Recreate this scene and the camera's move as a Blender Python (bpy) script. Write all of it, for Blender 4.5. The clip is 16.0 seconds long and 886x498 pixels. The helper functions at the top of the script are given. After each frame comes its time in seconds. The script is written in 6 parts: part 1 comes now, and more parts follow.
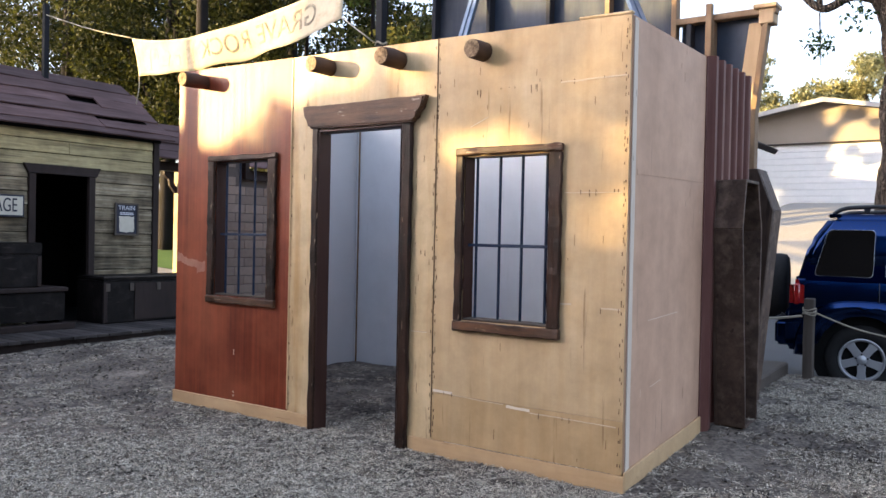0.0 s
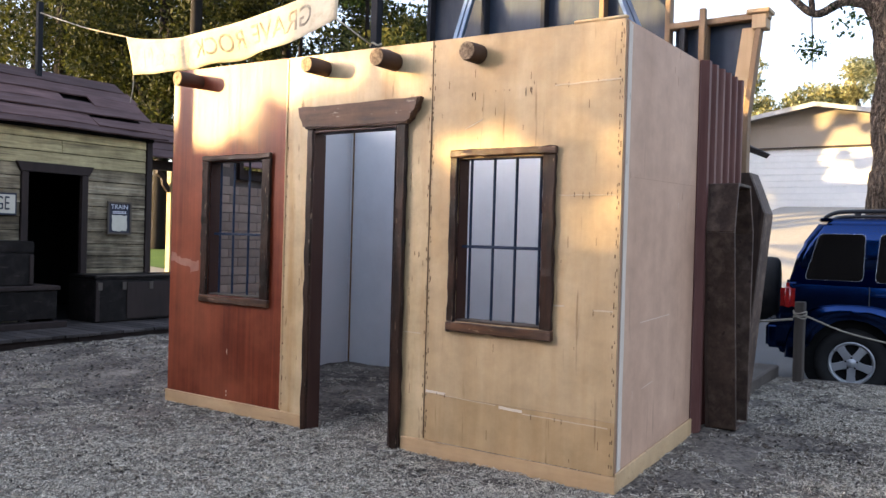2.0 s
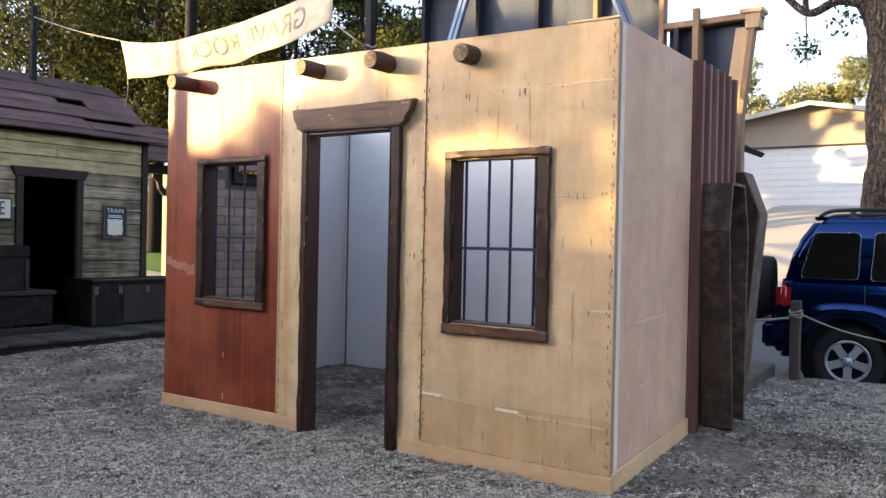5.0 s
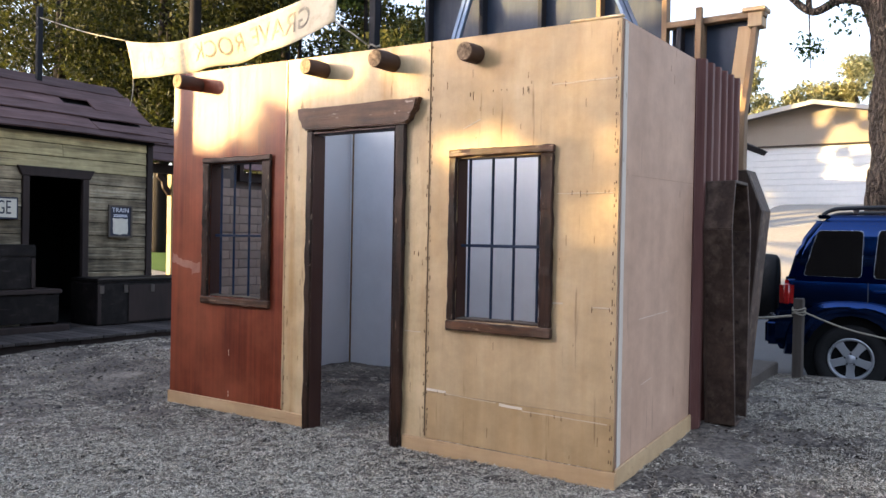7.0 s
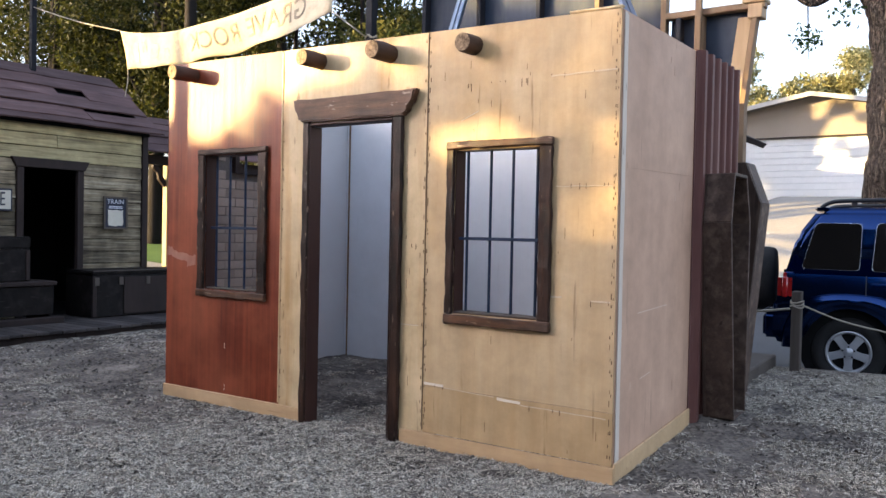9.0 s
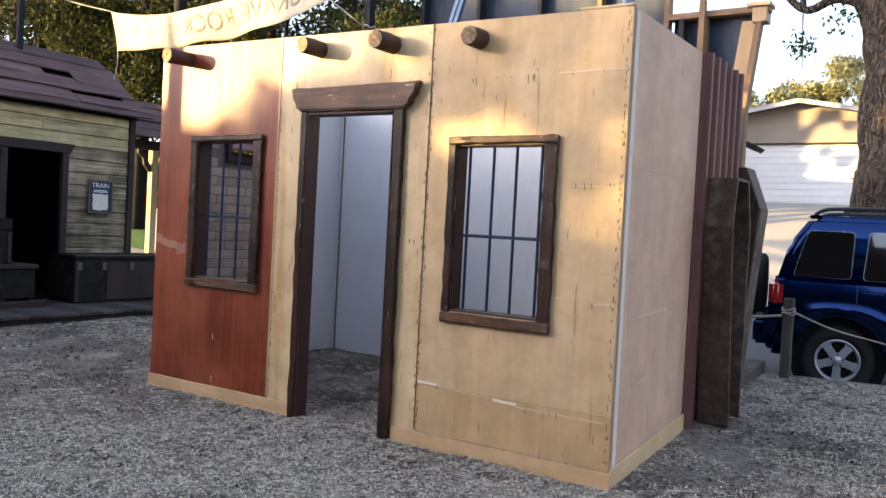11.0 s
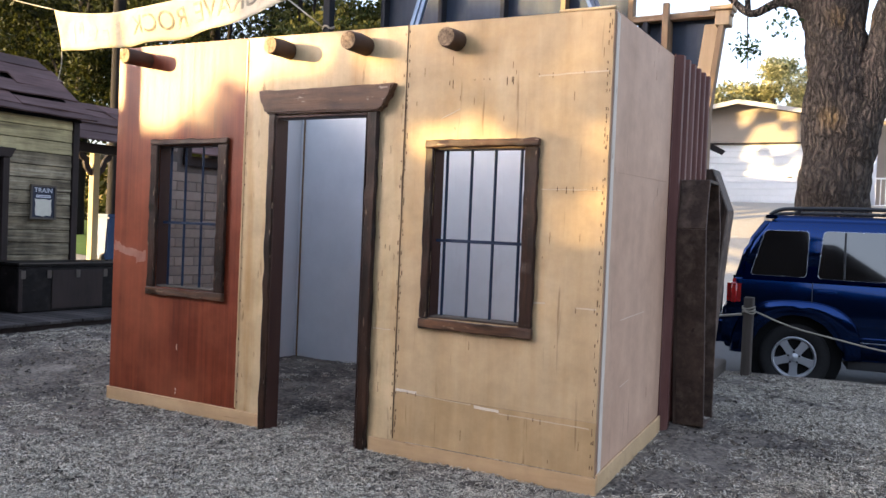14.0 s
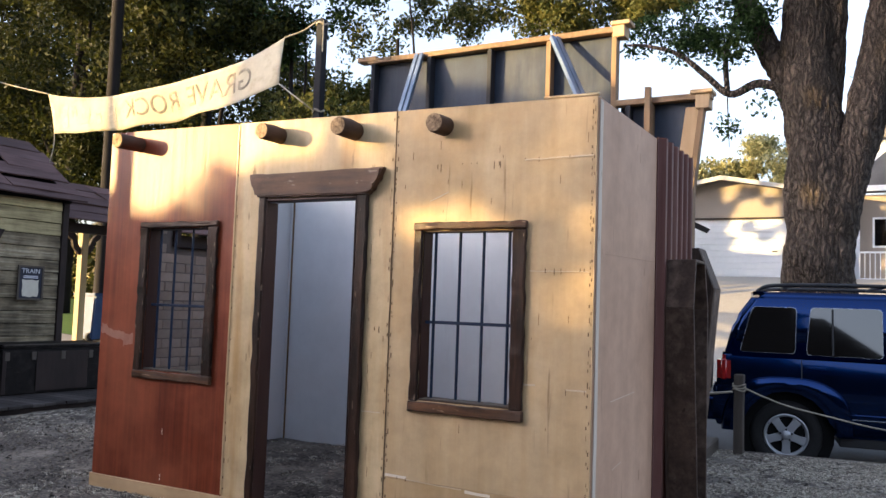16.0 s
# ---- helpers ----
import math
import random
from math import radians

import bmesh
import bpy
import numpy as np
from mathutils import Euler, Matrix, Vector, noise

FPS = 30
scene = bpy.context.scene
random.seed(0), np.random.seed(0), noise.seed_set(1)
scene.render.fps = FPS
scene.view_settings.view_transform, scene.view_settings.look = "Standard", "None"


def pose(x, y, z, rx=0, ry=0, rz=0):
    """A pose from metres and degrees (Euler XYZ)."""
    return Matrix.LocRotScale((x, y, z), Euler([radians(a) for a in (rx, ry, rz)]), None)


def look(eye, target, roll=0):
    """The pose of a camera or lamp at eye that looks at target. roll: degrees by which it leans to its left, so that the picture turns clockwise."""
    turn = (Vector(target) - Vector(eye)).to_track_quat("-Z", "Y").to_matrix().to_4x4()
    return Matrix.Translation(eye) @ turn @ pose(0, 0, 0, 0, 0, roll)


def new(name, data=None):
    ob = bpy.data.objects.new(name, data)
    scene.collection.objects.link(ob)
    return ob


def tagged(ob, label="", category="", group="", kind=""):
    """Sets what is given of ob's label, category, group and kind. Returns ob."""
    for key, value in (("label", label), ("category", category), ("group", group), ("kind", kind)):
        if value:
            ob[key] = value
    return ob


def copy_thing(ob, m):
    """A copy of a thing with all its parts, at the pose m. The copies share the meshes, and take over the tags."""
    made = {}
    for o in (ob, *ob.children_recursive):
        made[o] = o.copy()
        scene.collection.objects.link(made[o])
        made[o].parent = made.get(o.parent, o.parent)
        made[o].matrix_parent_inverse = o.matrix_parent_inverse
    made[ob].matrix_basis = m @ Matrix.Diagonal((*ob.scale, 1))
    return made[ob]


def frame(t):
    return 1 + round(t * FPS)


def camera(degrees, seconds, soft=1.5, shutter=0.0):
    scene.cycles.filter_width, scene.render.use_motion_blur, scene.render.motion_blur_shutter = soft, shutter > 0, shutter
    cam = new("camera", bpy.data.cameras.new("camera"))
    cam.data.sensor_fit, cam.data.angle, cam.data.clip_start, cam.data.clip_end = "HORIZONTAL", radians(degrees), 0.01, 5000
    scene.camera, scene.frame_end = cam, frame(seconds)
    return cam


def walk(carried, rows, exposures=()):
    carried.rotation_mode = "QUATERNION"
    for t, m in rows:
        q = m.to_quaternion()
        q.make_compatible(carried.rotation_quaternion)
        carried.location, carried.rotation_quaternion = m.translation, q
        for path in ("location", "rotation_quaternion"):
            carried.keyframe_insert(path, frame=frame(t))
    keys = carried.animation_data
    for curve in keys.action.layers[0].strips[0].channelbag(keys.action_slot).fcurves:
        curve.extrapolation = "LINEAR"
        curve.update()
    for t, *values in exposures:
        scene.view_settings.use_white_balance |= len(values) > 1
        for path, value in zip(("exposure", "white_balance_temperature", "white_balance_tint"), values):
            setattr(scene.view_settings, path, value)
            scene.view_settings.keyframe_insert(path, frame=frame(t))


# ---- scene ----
cam = camera(55.8, 16.0)
PATH = [
    (0, (1.722, -4.023, 1.287), (0.558, -2.397, 1.262), 1.2),
    (0.5, (1.73, -4.042, 1.288), (0.583, -2.404, 1.261), 1.4),
    (1, (1.729, -4.039, 1.286), (0.592, -2.394, 1.26), 1.5),
    (1.5, (1.73, -4.047, 1.286), (0.588, -2.405, 1.264), 1.4),
    (2, (1.727, -4.045, 1.288), (0.578, -2.409, 1.266), 1.6),
    (2.5, (1.732, -4.044, 1.287), (0.584, -2.407, 1.268), 1.5),
    (3, (1.732, -4.043, 1.288), (0.579, -2.409, 1.272), 1.3),
    (3.5, (1.737, -4.046, 1.287), (0.581, -2.414, 1.265), 1.0),
    (4, (1.732, -4.038, 1.289), (0.589, -2.397, 1.27), 1.3),
    (6.5, (1.751, -4.054, 1.287), (0.603, -2.416, 1.269), 1.0),
    (7, (1.754, -4.07, 1.276), (0.603, -2.434, 1.257), 1.1),
    (7.5, (1.744, -4.066, 1.276), (0.59, -2.433, 1.245), 1.6),
    (8, (1.74, -4.061, 1.281), (0.586, -2.428, 1.248), 1.5),
    (8.5, (1.731, -4.045, 1.285), (0.589, -2.404, 1.25), 1.1),
    (10.8, (1.645, -4.033, 1.285), (0.509, -2.388, 1.227), 2.4),
    (11, (1.593, -4.021, 1.291), (0.486, -2.356, 1.24), 3.0),
    (11.5, (1.435, -4.035, 1.309), (0.413, -2.316, 1.294), 1.6),
    (12, (1.36, -4.04, 1.315), (0.372, -2.301, 1.29), 2.4),
    (12.5, (1.38, -4.05, 1.308), (0.383, -2.316, 1.286), 2.2),
    (13, (1.376, -4.055, 1.305), (0.371, -2.326, 1.269), 2.5),
    (13.5, (1.376, -4.057, 1.306), (0.39, -2.318, 1.272), 2.4),
    (14, (1.375, -4.058, 1.306), (0.386, -2.321, 1.263), 2.4),
    (14.5, (1.364, -4.056, 1.314), (0.357, -2.328, 1.323), 2.0),
    (15, (1.37, -4.061, 1.339), (0.362, -2.336, 1.442), 2.3),
    (15.5, (1.379, -4.074, 1.343), (0.396, -2.338, 1.488), 1.8),
    (16, (1.383, -4.077, 1.343), (0.413, -2.333, 1.48), 2.0),
]
EXPOSURE = [(0, 2.77), (14.6, 2.77), (15.0, 2.71), (15.5, 2.54), (16, 2.45)]
walk(cam, [(t, look(eye, target, roll)) for t, eye, target, roll in PATH], EXPOSURE)

# ---- light ----
SUN = Vector((0.74, 0.66, -0.115)).normalized()
world = bpy.data.worlds.new("sky")
scene.world = world
world.use_nodes = True
wn = world.node_tree
sky = wn.nodes.new("ShaderNodeTexSky")
sky.sky_type, sky.sun_disc = "NISHITA", False
sky.sun_elevation, sky.sun_rotation = math.asin(-SUN.z), math.atan2(-SUN.x, -SUN.y) % (2 * math.pi)
sky.dust_density, sky.air_density, sky.ozone_density = 4.0, 1.0, 1.0
haze = wn.nodes.new("ShaderNodeHueSaturation")
haze.inputs["Saturation"].default_value = 0.55
haze.inputs["Value"].default_value = 1.08
wn.links.new(sky.outputs[0], haze.inputs["Color"])
wn.links.new(haze.outputs[0], wn.nodes["Background"].inputs[0])
wn.nodes["Background"].inputs[1].default_value = 0.15
sun = new("sun", bpy.data.lights.new("sun", "SUN"))
sun.data.energy, sun.data.angle, sun.data.color = 3.4, radians(0.6), (1.0, 0.67, 0.21)
sun.matrix_world = look((-30, -30, 12), Vector((-30, -30, 12)) + SUN)
scene.view_settings.use_white_balance = True
scene.view_settings.white_balance_temperature, scene.view_settings.white_balance_tint = 5560, 18


# ---- materials ----
def mat(name, a, b, rough=0.8, grain=(4, 4, 4), big=1.0, spread=0.35, bump=0.2, metal=0.0, stain=None, stain_scale=1.5, stain_amount=0.5,
        coat=0.0, rand=0.0, through_light=0.0, fine=1.0, spec=0.22, marks=None, mark_scale=(26, 26, 1.5), mottle=0.0):
    """Two colours mixed by a stretched grain noise, broad patches, optional stain colour and relief."""
    m = bpy.data.materials.new(name)
    m.use_nodes = True
    t = m.node_tree
    n, l = t.nodes, t.links
    bs = n["Principled BSDF"]
    tc = n.new("ShaderNodeTexCoord")
    mp = n.new("ShaderNodeMapping")
    mp.inputs["Scale"].default_value = grain
    l.new(tc.outputs["Object"], mp.inputs[0])
    vec = mp.outputs[0]
    if rand:
        oi = n.new("ShaderNodeObjectInfo")
        ad = n.new("ShaderNodeVectorMath")
        ad.operation = "MULTIPLY_ADD"
        l.new(oi.outputs["Random"], ad.inputs[0])
        ad.inputs[1].default_value = (37, 53, 71)
        l.new(mp.outputs[0], ad.inputs[2])
        vec = ad.outputs[0]
    n1 = n.new("ShaderNodeTexNoise")
    n1.inputs["Scale"].default_value, n1.inputs["Detail"].default_value, n1.inputs["Roughness"].default_value = 3.0 * fine, 8, 0.65
    l.new(vec, n1.inputs["Vector"])
    n2 = n.new("ShaderNodeTexNoise")
    n2.inputs["Scale"].default_value, n2.inputs["Detail"].default_value = big, 4
    l.new(tc.outputs["Object"], n2.inputs["Vector"])
    av = n.new("ShaderNodeMath")
    av.operation = "MULTIPLY_ADD"
    l.new(n2.outputs[0], av.inputs[0])
    av.inputs[1].default_value = 0.8
    l.new(n1.outputs[0], av.inputs[2])
    ra = n.new("ShaderNodeMapRange")
    ra.inputs[1].default_value, ra.inputs[2].default_value = 0.9 - spread, 0.9 + spread
    l.new(av.outputs[0], ra.inputs[0])
    mx = n.new("ShaderNodeMix")
    mx.data_type = "RGBA"
    mx.inputs[6].default_value, mx.inputs[7].default_value = (*a, 1), (*b, 1)
    l.new(ra.outputs[0], mx.inputs[0])
    colour = mx.outputs[2]
    if stain:
        n3 = n.new("ShaderNodeTexNoise")
        n3.inputs["Scale"].default_value, n3.inputs["Detail"].default_value, n3.inputs["Roughness"].default_value = stain_scale, 6, 0.6
        l.new(vec if stain_scale > 1.4 else tc.outputs["Object"], n3.inputs["Vector"])
        r3 = n.new("ShaderNodeMapRange")
        r3.inputs[1].default_value, r3.inputs[2].default_value = 0.5, 0.72
        r3.inputs[4].default_value = stain_amount
        l.new(n3.outputs[0], r3.inputs[0])
        m3 = n.new("ShaderNodeMix")
        m3.data_type = "RGBA"
        l.new(r3.outputs[0], m3.inputs[0])
        l.new(colour, m3.inputs[6])
        m3.inputs[7].default_value = (*stain, 1)
        colour = m3.outputs[2]
    if marks:
        mk = n.new("ShaderNodeMapping")
        mk.inputs["Scale"].default_value = mark_scale
        l.new(tc.outputs["Object"], mk.inputs[0])
        n5 = n.new("ShaderNodeTexNoise")
        n5.inputs["Scale"].default_value, n5.inputs["Detail"].default_value = 1.0, 3
        l.new(mk.outputs[0], n5.inputs["Vector"])
        r5 = n.new("ShaderNodeMapRange")
        r5.inputs[1].default_value, r5.inputs[2].default_value, r5.inputs[4].default_value = 0.655, 0.72, marks[1]
        l.new(n5.outputs[0], r5.inputs[0])
        m5 = n.new("ShaderNodeMix")
        m5.data_type = "RGBA"
        l.new(r5.outputs[0], m5.inputs[0])
        l.new(colour, m5.inputs[6])
        m5.inputs[7].default_value = (*marks[0], 1)
        colour = m5.outputs[2]
    if mottle:
        n6 = n.new("ShaderNodeTexNoise")
        n6.inputs["Scale"].default_value, n6.inputs["Detail"].default_value, n6.inputs["Roughness"].default_value = 4.5, 9, 0.7
        l.new(tc.outputs["Object"], n6.inputs["Vector"])
        r6 = n.new("ShaderNodeMapRange")
        r6.inputs[1].default_value, r6.inputs[2].default_value, r6.inputs[3].default_value, r6.inputs[4].default_value = 0.3, 0.7, 1 - mottle, 1 + mottle
        l.new(n6.outputs[0], r6.inputs[0])
        h6 = n.new("ShaderNodeHueSaturation")
        l.new(r6.outputs[0], h6.inputs["Value"])
        l.new(colour, h6.inputs["Color"])
        colour = h6.outputs[0]
    if rand:
        hs = n.new("ShaderNodeHueSaturation")
        mr = n.new("ShaderNodeMapRange")
        mr.inputs[3].default_value, mr.inputs[4].default_value = 1 - rand, 1 + rand
        l.new(oi.outputs["Random"], mr.inputs[0])
        l.new(mr.outputs[0], hs.inputs["Value"])
        l.new(colour, hs.inputs["Color"])
        colour = hs.outputs[0]
    l.new(colour, bs.inputs["Base Color"])
    rr = n.new("ShaderNodeMapRange")
    rr.inputs[3].default_value, rr.inputs[4].default_value = max(0.015, rough - min(0.1, rough * 0.4)), min(1, rough + min(0.1, rough * 0.4))
    l.new(n1.outputs[0], rr.inputs[0])
    l.new(rr.outputs[0], bs.inputs["Roughness"])
    bs.inputs["Metallic"].default_value = metal
    bs.inputs["Specular IOR Level"].default_value = spec
    bs.inputs["Coat Weight"].default_value = coat
    bs.inputs["Coat Roughness"].default_value = 0.05
    if bump:
        bp = n.new("ShaderNodeBump")
        bp.inputs["Strength"].default_value, bp.inputs["Distance"].default_value = bump, 0.01
        l.new(n1.outputs[0], bp.inputs["Height"])
        l.new(bp.outputs[0], bs.inputs["Normal"])
    if through_light:
        tr = n.new("ShaderNodeBsdfTranslucent")
        l.new(colour, tr.inputs[0])
        ms = n.new("ShaderNodeMixShader")
        ms.inputs[0].default_value = through_light
        l.new(bs.outputs[0], ms.inputs[1])
        l.new(tr.outputs[0], ms.inputs[2])
        l.new(ms.outputs[0], n["Material Output"].inputs[0])
    return m


def leaf_mat(name, a, b, glow=0.35):
    """Leaf colour that differs from leaf to leaf, lit through from behind."""
    m = bpy.data.materials.new(name)
    m.use_nodes = True
    n, l = m.node_tree.nodes, m.node_tree.links
    bs = n["Principled BSDF"]
    g = n.new("ShaderNodeNewGeometry")
    mx = n.new("ShaderNodeMix")
    mx.data_type = "RGBA"
    mx.inputs[6].default_value, mx.inputs[7].default_value = (*a, 1), (*b, 1)
    l.new(g.outputs["Random Per Island"], mx.inputs[0])
    l.new(mx.outputs[2], bs.inputs["Base Color"])
    bs.inputs["Roughness"].default_value = 0.6
    bs.inputs["Specular IOR Level"].default_value = 0.15
    tr = n.new("ShaderNodeBsdfTranslucent")
    l.new(mx.outputs[2], tr.inputs[0])
    ms = n.new("ShaderNodeMixShader")
    ms.inputs[0].default_value = glow
    l.new(bs.outputs[0], ms.inputs[1])
    l.new(tr.outputs[0], ms.inputs[2])
    l.new(ms.outputs[0], n["Material Output"].inputs[0])
    return m


PLY = mat("varnished_plywood", (0.41, 0.275, 0.132), (0.57, 0.435, 0.268), 0.42, (3, 3, 0.22), 0.9, 0.42, 0.03, stain=(0.45, 0.265, 0.088), stain_scale=0.9, stain_amount=0.75, marks=((0.17, 0.10, 0.045), 0.55), mark_scale=(24, 24, 1.8), mottle=0.17, spec=0.16)
PLY_LOW = mat("brown_varnished_plywood", (0.37, 0.235, 0.105), (0.53, 0.385, 0.215), 0.42, (3, 3, 0.22), 1.2, 0.42, 0.03, stain=(0.30, 0.16, 0.05), stain_scale=0.9, stain_amount=0.7, marks=((0.17, 0.10, 0.045), 0.55), mark_scale=(24, 24, 1.8), mottle=0.17, spec=0.16)
PLY_PALE = mat("pale_plywood", (0.43, 0.29, 0.135), (0.62, 0.485, 0.295), 0.42, (3, 3, 0.3), 1.6, 0.42, 0.03, stain=(0.36, 0.185, 0.045), stain_scale=1.6, stain_amount=0.85, marks=((0.16, 0.09, 0.035), 0.65), mark_scale=(18, 18, 3.5), mottle=0.2)
SIDE = mat("primed_plywood", (0.395, 0.238, 0.152), (0.545, 0.356, 0.240), 0.6, (3, 3, 0.2), 1.0, 0.5, 0.03, stain=(0.35, 0.21, 0.132), stain_scale=1.5, stain_amount=0.5, marks=((0.24, 0.15, 0.10), 0.5), mark_scale=(26, 22, 1.6), mottle=0.15)
RED = mat("red_stained_plywood", (0.080, 0.013, 0.0055), (0.255, 0.058, 0.022), 0.41, (6, 6, 0.16), 1.6, 0.27, 0.04, stain=(0.26, 0.088, 0.045), stain_scale=0.8, stain_amount=0.5, marks=((0.075, 0.016, 0.010), 0.5), mark_scale=(9, 9, 0.7), mottle=0.16, spec=0.2)
BASE = mat("raw_pine_board", (0.42, 0.27, 0.13), (0.55, 0.38, 0.21), 0.6, (0.6, 6, 8), 1.5, 0.4, 0.06, marks=((0.24, 0.14, 0.07), 0.5), mark_scale=(3, 20, 30), mottle=0.12)
DARK = mat("dark_stained_timber", (0.003, 0.002, 0.0018), (0.042, 0.020, 0.012), 0.42, (11, 11, 0.8), 4, 0.24, 0.6, stain=(0.085, 0.036, 0.018), stain_scale=3.2, stain_amount=0.4, marks=((0.34, 0.25, 0.17), 0.6), mark_scale=(55, 55, 11), mottle=0.3, spec=0.2)
DARK_H = mat("dark_stained_beam", (0.010, 0.006, 0.004), (0.085, 0.045, 0.026), 0.42, (0.8, 10, 10), 4, 0.25, 0.6, stain=(0.20, 0.085, 0.035), stain_scale=2.2, stain_amount=0.6, marks=((0.34, 0.24, 0.15), 0.55), mark_scale=(11, 50, 50), mottle=0.3, spec=0.22)
LINTEL = mat("worn_brown_lintel", (0.045, 0.024, 0.015), (0.165, 0.088, 0.050), 0.5, (0.9, 9, 9), 3, 0.3, 0.6, stain=(0.20, 0.10, 0.055), stain_scale=1.6, stain_amount=0.45, marks=((0.42, 0.33, 0.25), 0.6), mark_scale=(14, 40, 40), mottle=0.3, spec=0.22)
LINER = mat("brown_painted_jamb", (0.035, 0.015, 0.011), (0.06, 0.03, 0.022), 0.5, (6, 6, 0.5), 2, 0.4, 0.1)
BARK_LOG = mat("peeled_log", (0.022, 0.012, 0.008), (0.105, 0.058, 0.031), 0.7, (8, 1.2, 8), 3, 0.4, 0.5)
LOG_END = mat("sawn_log_end", (0.07, 0.042, 0.025), (0.44, 0.31, 0.185), 0.8, (16, 16, 16), 9, 0.22, 0.6)
IRON = mat("blue_black_painted_iron", (0.011, 0.019, 0.040), (0.026, 0.040, 0.074), 0.4, (4, 4, 4), 3, 0.4, 0.1, metal=0.1)
WHITE_TRIM = mat("white_corner_bead", (0.50, 0.42, 0.335), (0.64, 0.55, 0.45), 0.75, (3, 3, 0.6), 3, 0.4, 0.05, marks=((0.25, 0.18, 0.12), 0.6), mark_scale=(30, 30, 9), spec=0.1)
SIDE_PALE = mat("pale_scratch", (0.52, 0.37, 0.26), (0.62, 0.47, 0.36), 0.7, (9, 9, 9), 4, 0.4, 0.0)
SIDE_SEAM = mat("faint_sheet_seam", (0.30, 0.18, 0.115), (0.40, 0.25, 0.165), 0.7, (9, 9, 9), 4, 0.4, 0.0)
PUTTY = mat("pale_filler", (0.62, 0.53, 0.41), (0.74, 0.66, 0.54), 0.7, (4, 4, 4), 6, 0.4, 0.1)
SEAM_PALE = mat("sanded_filler", (0.50, 0.38, 0.24), (0.62, 0.50, 0.35), 0.7, (4, 4, 4), 6, 0.4, 0.05)
SCAR = mat("dark_scuff", (0.10, 0.055, 0.025), (0.24, 0.14, 0.06), 0.7, (4, 4, 4), 6, 0.4, 0.1)
GRIME = mat("rusty_grime", (0.05, 0.03, 0.018), (0.20, 0.12, 0.06), 0.8, (20, 20, 9), 8, 0.35, 0.1)
GREYWALL = mat("white_primed_panel", (0.58, 0.59, 0.61), (0.68, 0.69, 0.71), 0.5, (1, 1, 1), 0.8, 0.5, 0.02, marks=((0.42, 0.42, 0.43), 0.25), mark_scale=(6, 6, 1.2), mottle=0.05)
GREYWALL2 = mat("grey_primed_panel", (0.46, 0.45, 0.45), (0.54, 0.53, 0.53), 0.6, (1, 1, 1), 0.8, 0.5, 0.02)
BRICK = mat("grey_painted_brick", (0.25, 0.190, 0.150), (0.36, 0.285, 0.230), 0.75, (8, 8, 8), 5, 0.4, 0.4, rand=0.2)
MORTAR = mat("grey_mortar", (0.11, 0.09, 0.076), (0.17, 0.142, 0.122), 0.9, (9, 9, 9), 4, 0.4, 0.3)
CORR = mat("rusty_brown_sheet", (0.080, 0.031, 0.025), (0.165, 0.078, 0.063), 0.55, (3, 3, 0.4), 2, 0.4, 0.1, stain=(0.22, 0.13, 0.105), stain_scale=1.5, spec=0.15)
COFFIN = mat("weathered_dark_board", (0.018, 0.011, 0.008), (0.105, 0.068, 0.048), 0.65, (7, 7, 0.5), 2, 0.4, 0.3, stain=(0.17, 0.122, 0.09), stain_scale=1.6, stain_amount=0.6, rand=0.35, mottle=0.35, marks=((0.02, 0.012, 0.009), 0.7), mark_scale=(20, 20, 4))
# Near-black for car linings, and to put the shade of hollows into the colour.
BLACK = mat("black_lining_and_shade", (0.003, 0.003, 0.003), (0.006, 0.006, 0.006), 0.95, (2, 2, 2), 2, 0.4, 0.0)
SIDING = mat("faded_yellow_siding", (0.20, 0.155, 0.080), (0.66, 0.555, 0.295), 0.8, (12, 0.8, 14), 1.8, 0.34, 0.3, stain=(0.10, 0.078, 0.050), stain_scale=1.6, stain_amount=0.7, rand=0.25, mottle=0.22)
SIDING_GREY = mat("grey_worn_siding", (0.054, 0.042, 0.027), (0.25, 0.20, 0.125), 0.85, (12, 0.8, 14), 2.2, 0.26, 0.4, stain=(0.46, 0.40, 0.28), stain_scale=1.6, stain_amount=0.6, rand=0.35, mottle=0.35)
SHINGLE = mat("purple_brown_roof_board", (0.040, 0.021, 0.019), (0.13, 0.077, 0.070), 0.8, (8, 0.8, 8), 2, 0.4, 0.3, stain=(0.18, 0.12, 0.115), stain_scale=1.6, stain_amount=0.4, rand=0.4)
CABIN_TRIM = mat("dark_brown_trim", (0.014, 0.009, 0.008), (0.036, 0.024, 0.020), 0.7, (6, 6, 0.7), 2, 0.4, 0.2)
DECK = mat("grey_deck_board", (0.016, 0.013, 0.012), (0.066, 0.055, 0.050), 0.8, (0.8, 8, 8), 2, 0.35, 0.4, rand=0.5, mottle=0.2)
TRUNKBOX = mat("black_trunk_leather", (0.003, 0.0025, 0.0025), (0.013, 0.010, 0.009), 0.55, (4, 4, 4), 3, 0.35, 0.25, stain=(0.035, 0.028, 0.026), stain_scale=1.8, stain_amount=0.5, marks=((0.06, 0.048, 0.042), 0.3), mark_scale=(9, 5, 30), mottle=0.3, spec=0.12)
STRAW_GROUND = mat("straw_mulch_ground", (0.018, 0.014, 0.012), (0.26, 0.222, 0.180), 0.95, (5, 5, 5), 1.3, 0.20, 1.0, mottle=0.4, stain=(0.030, 0.024, 0.021), stain_scale=1.35, stain_amount=0.7, fine=2.2)
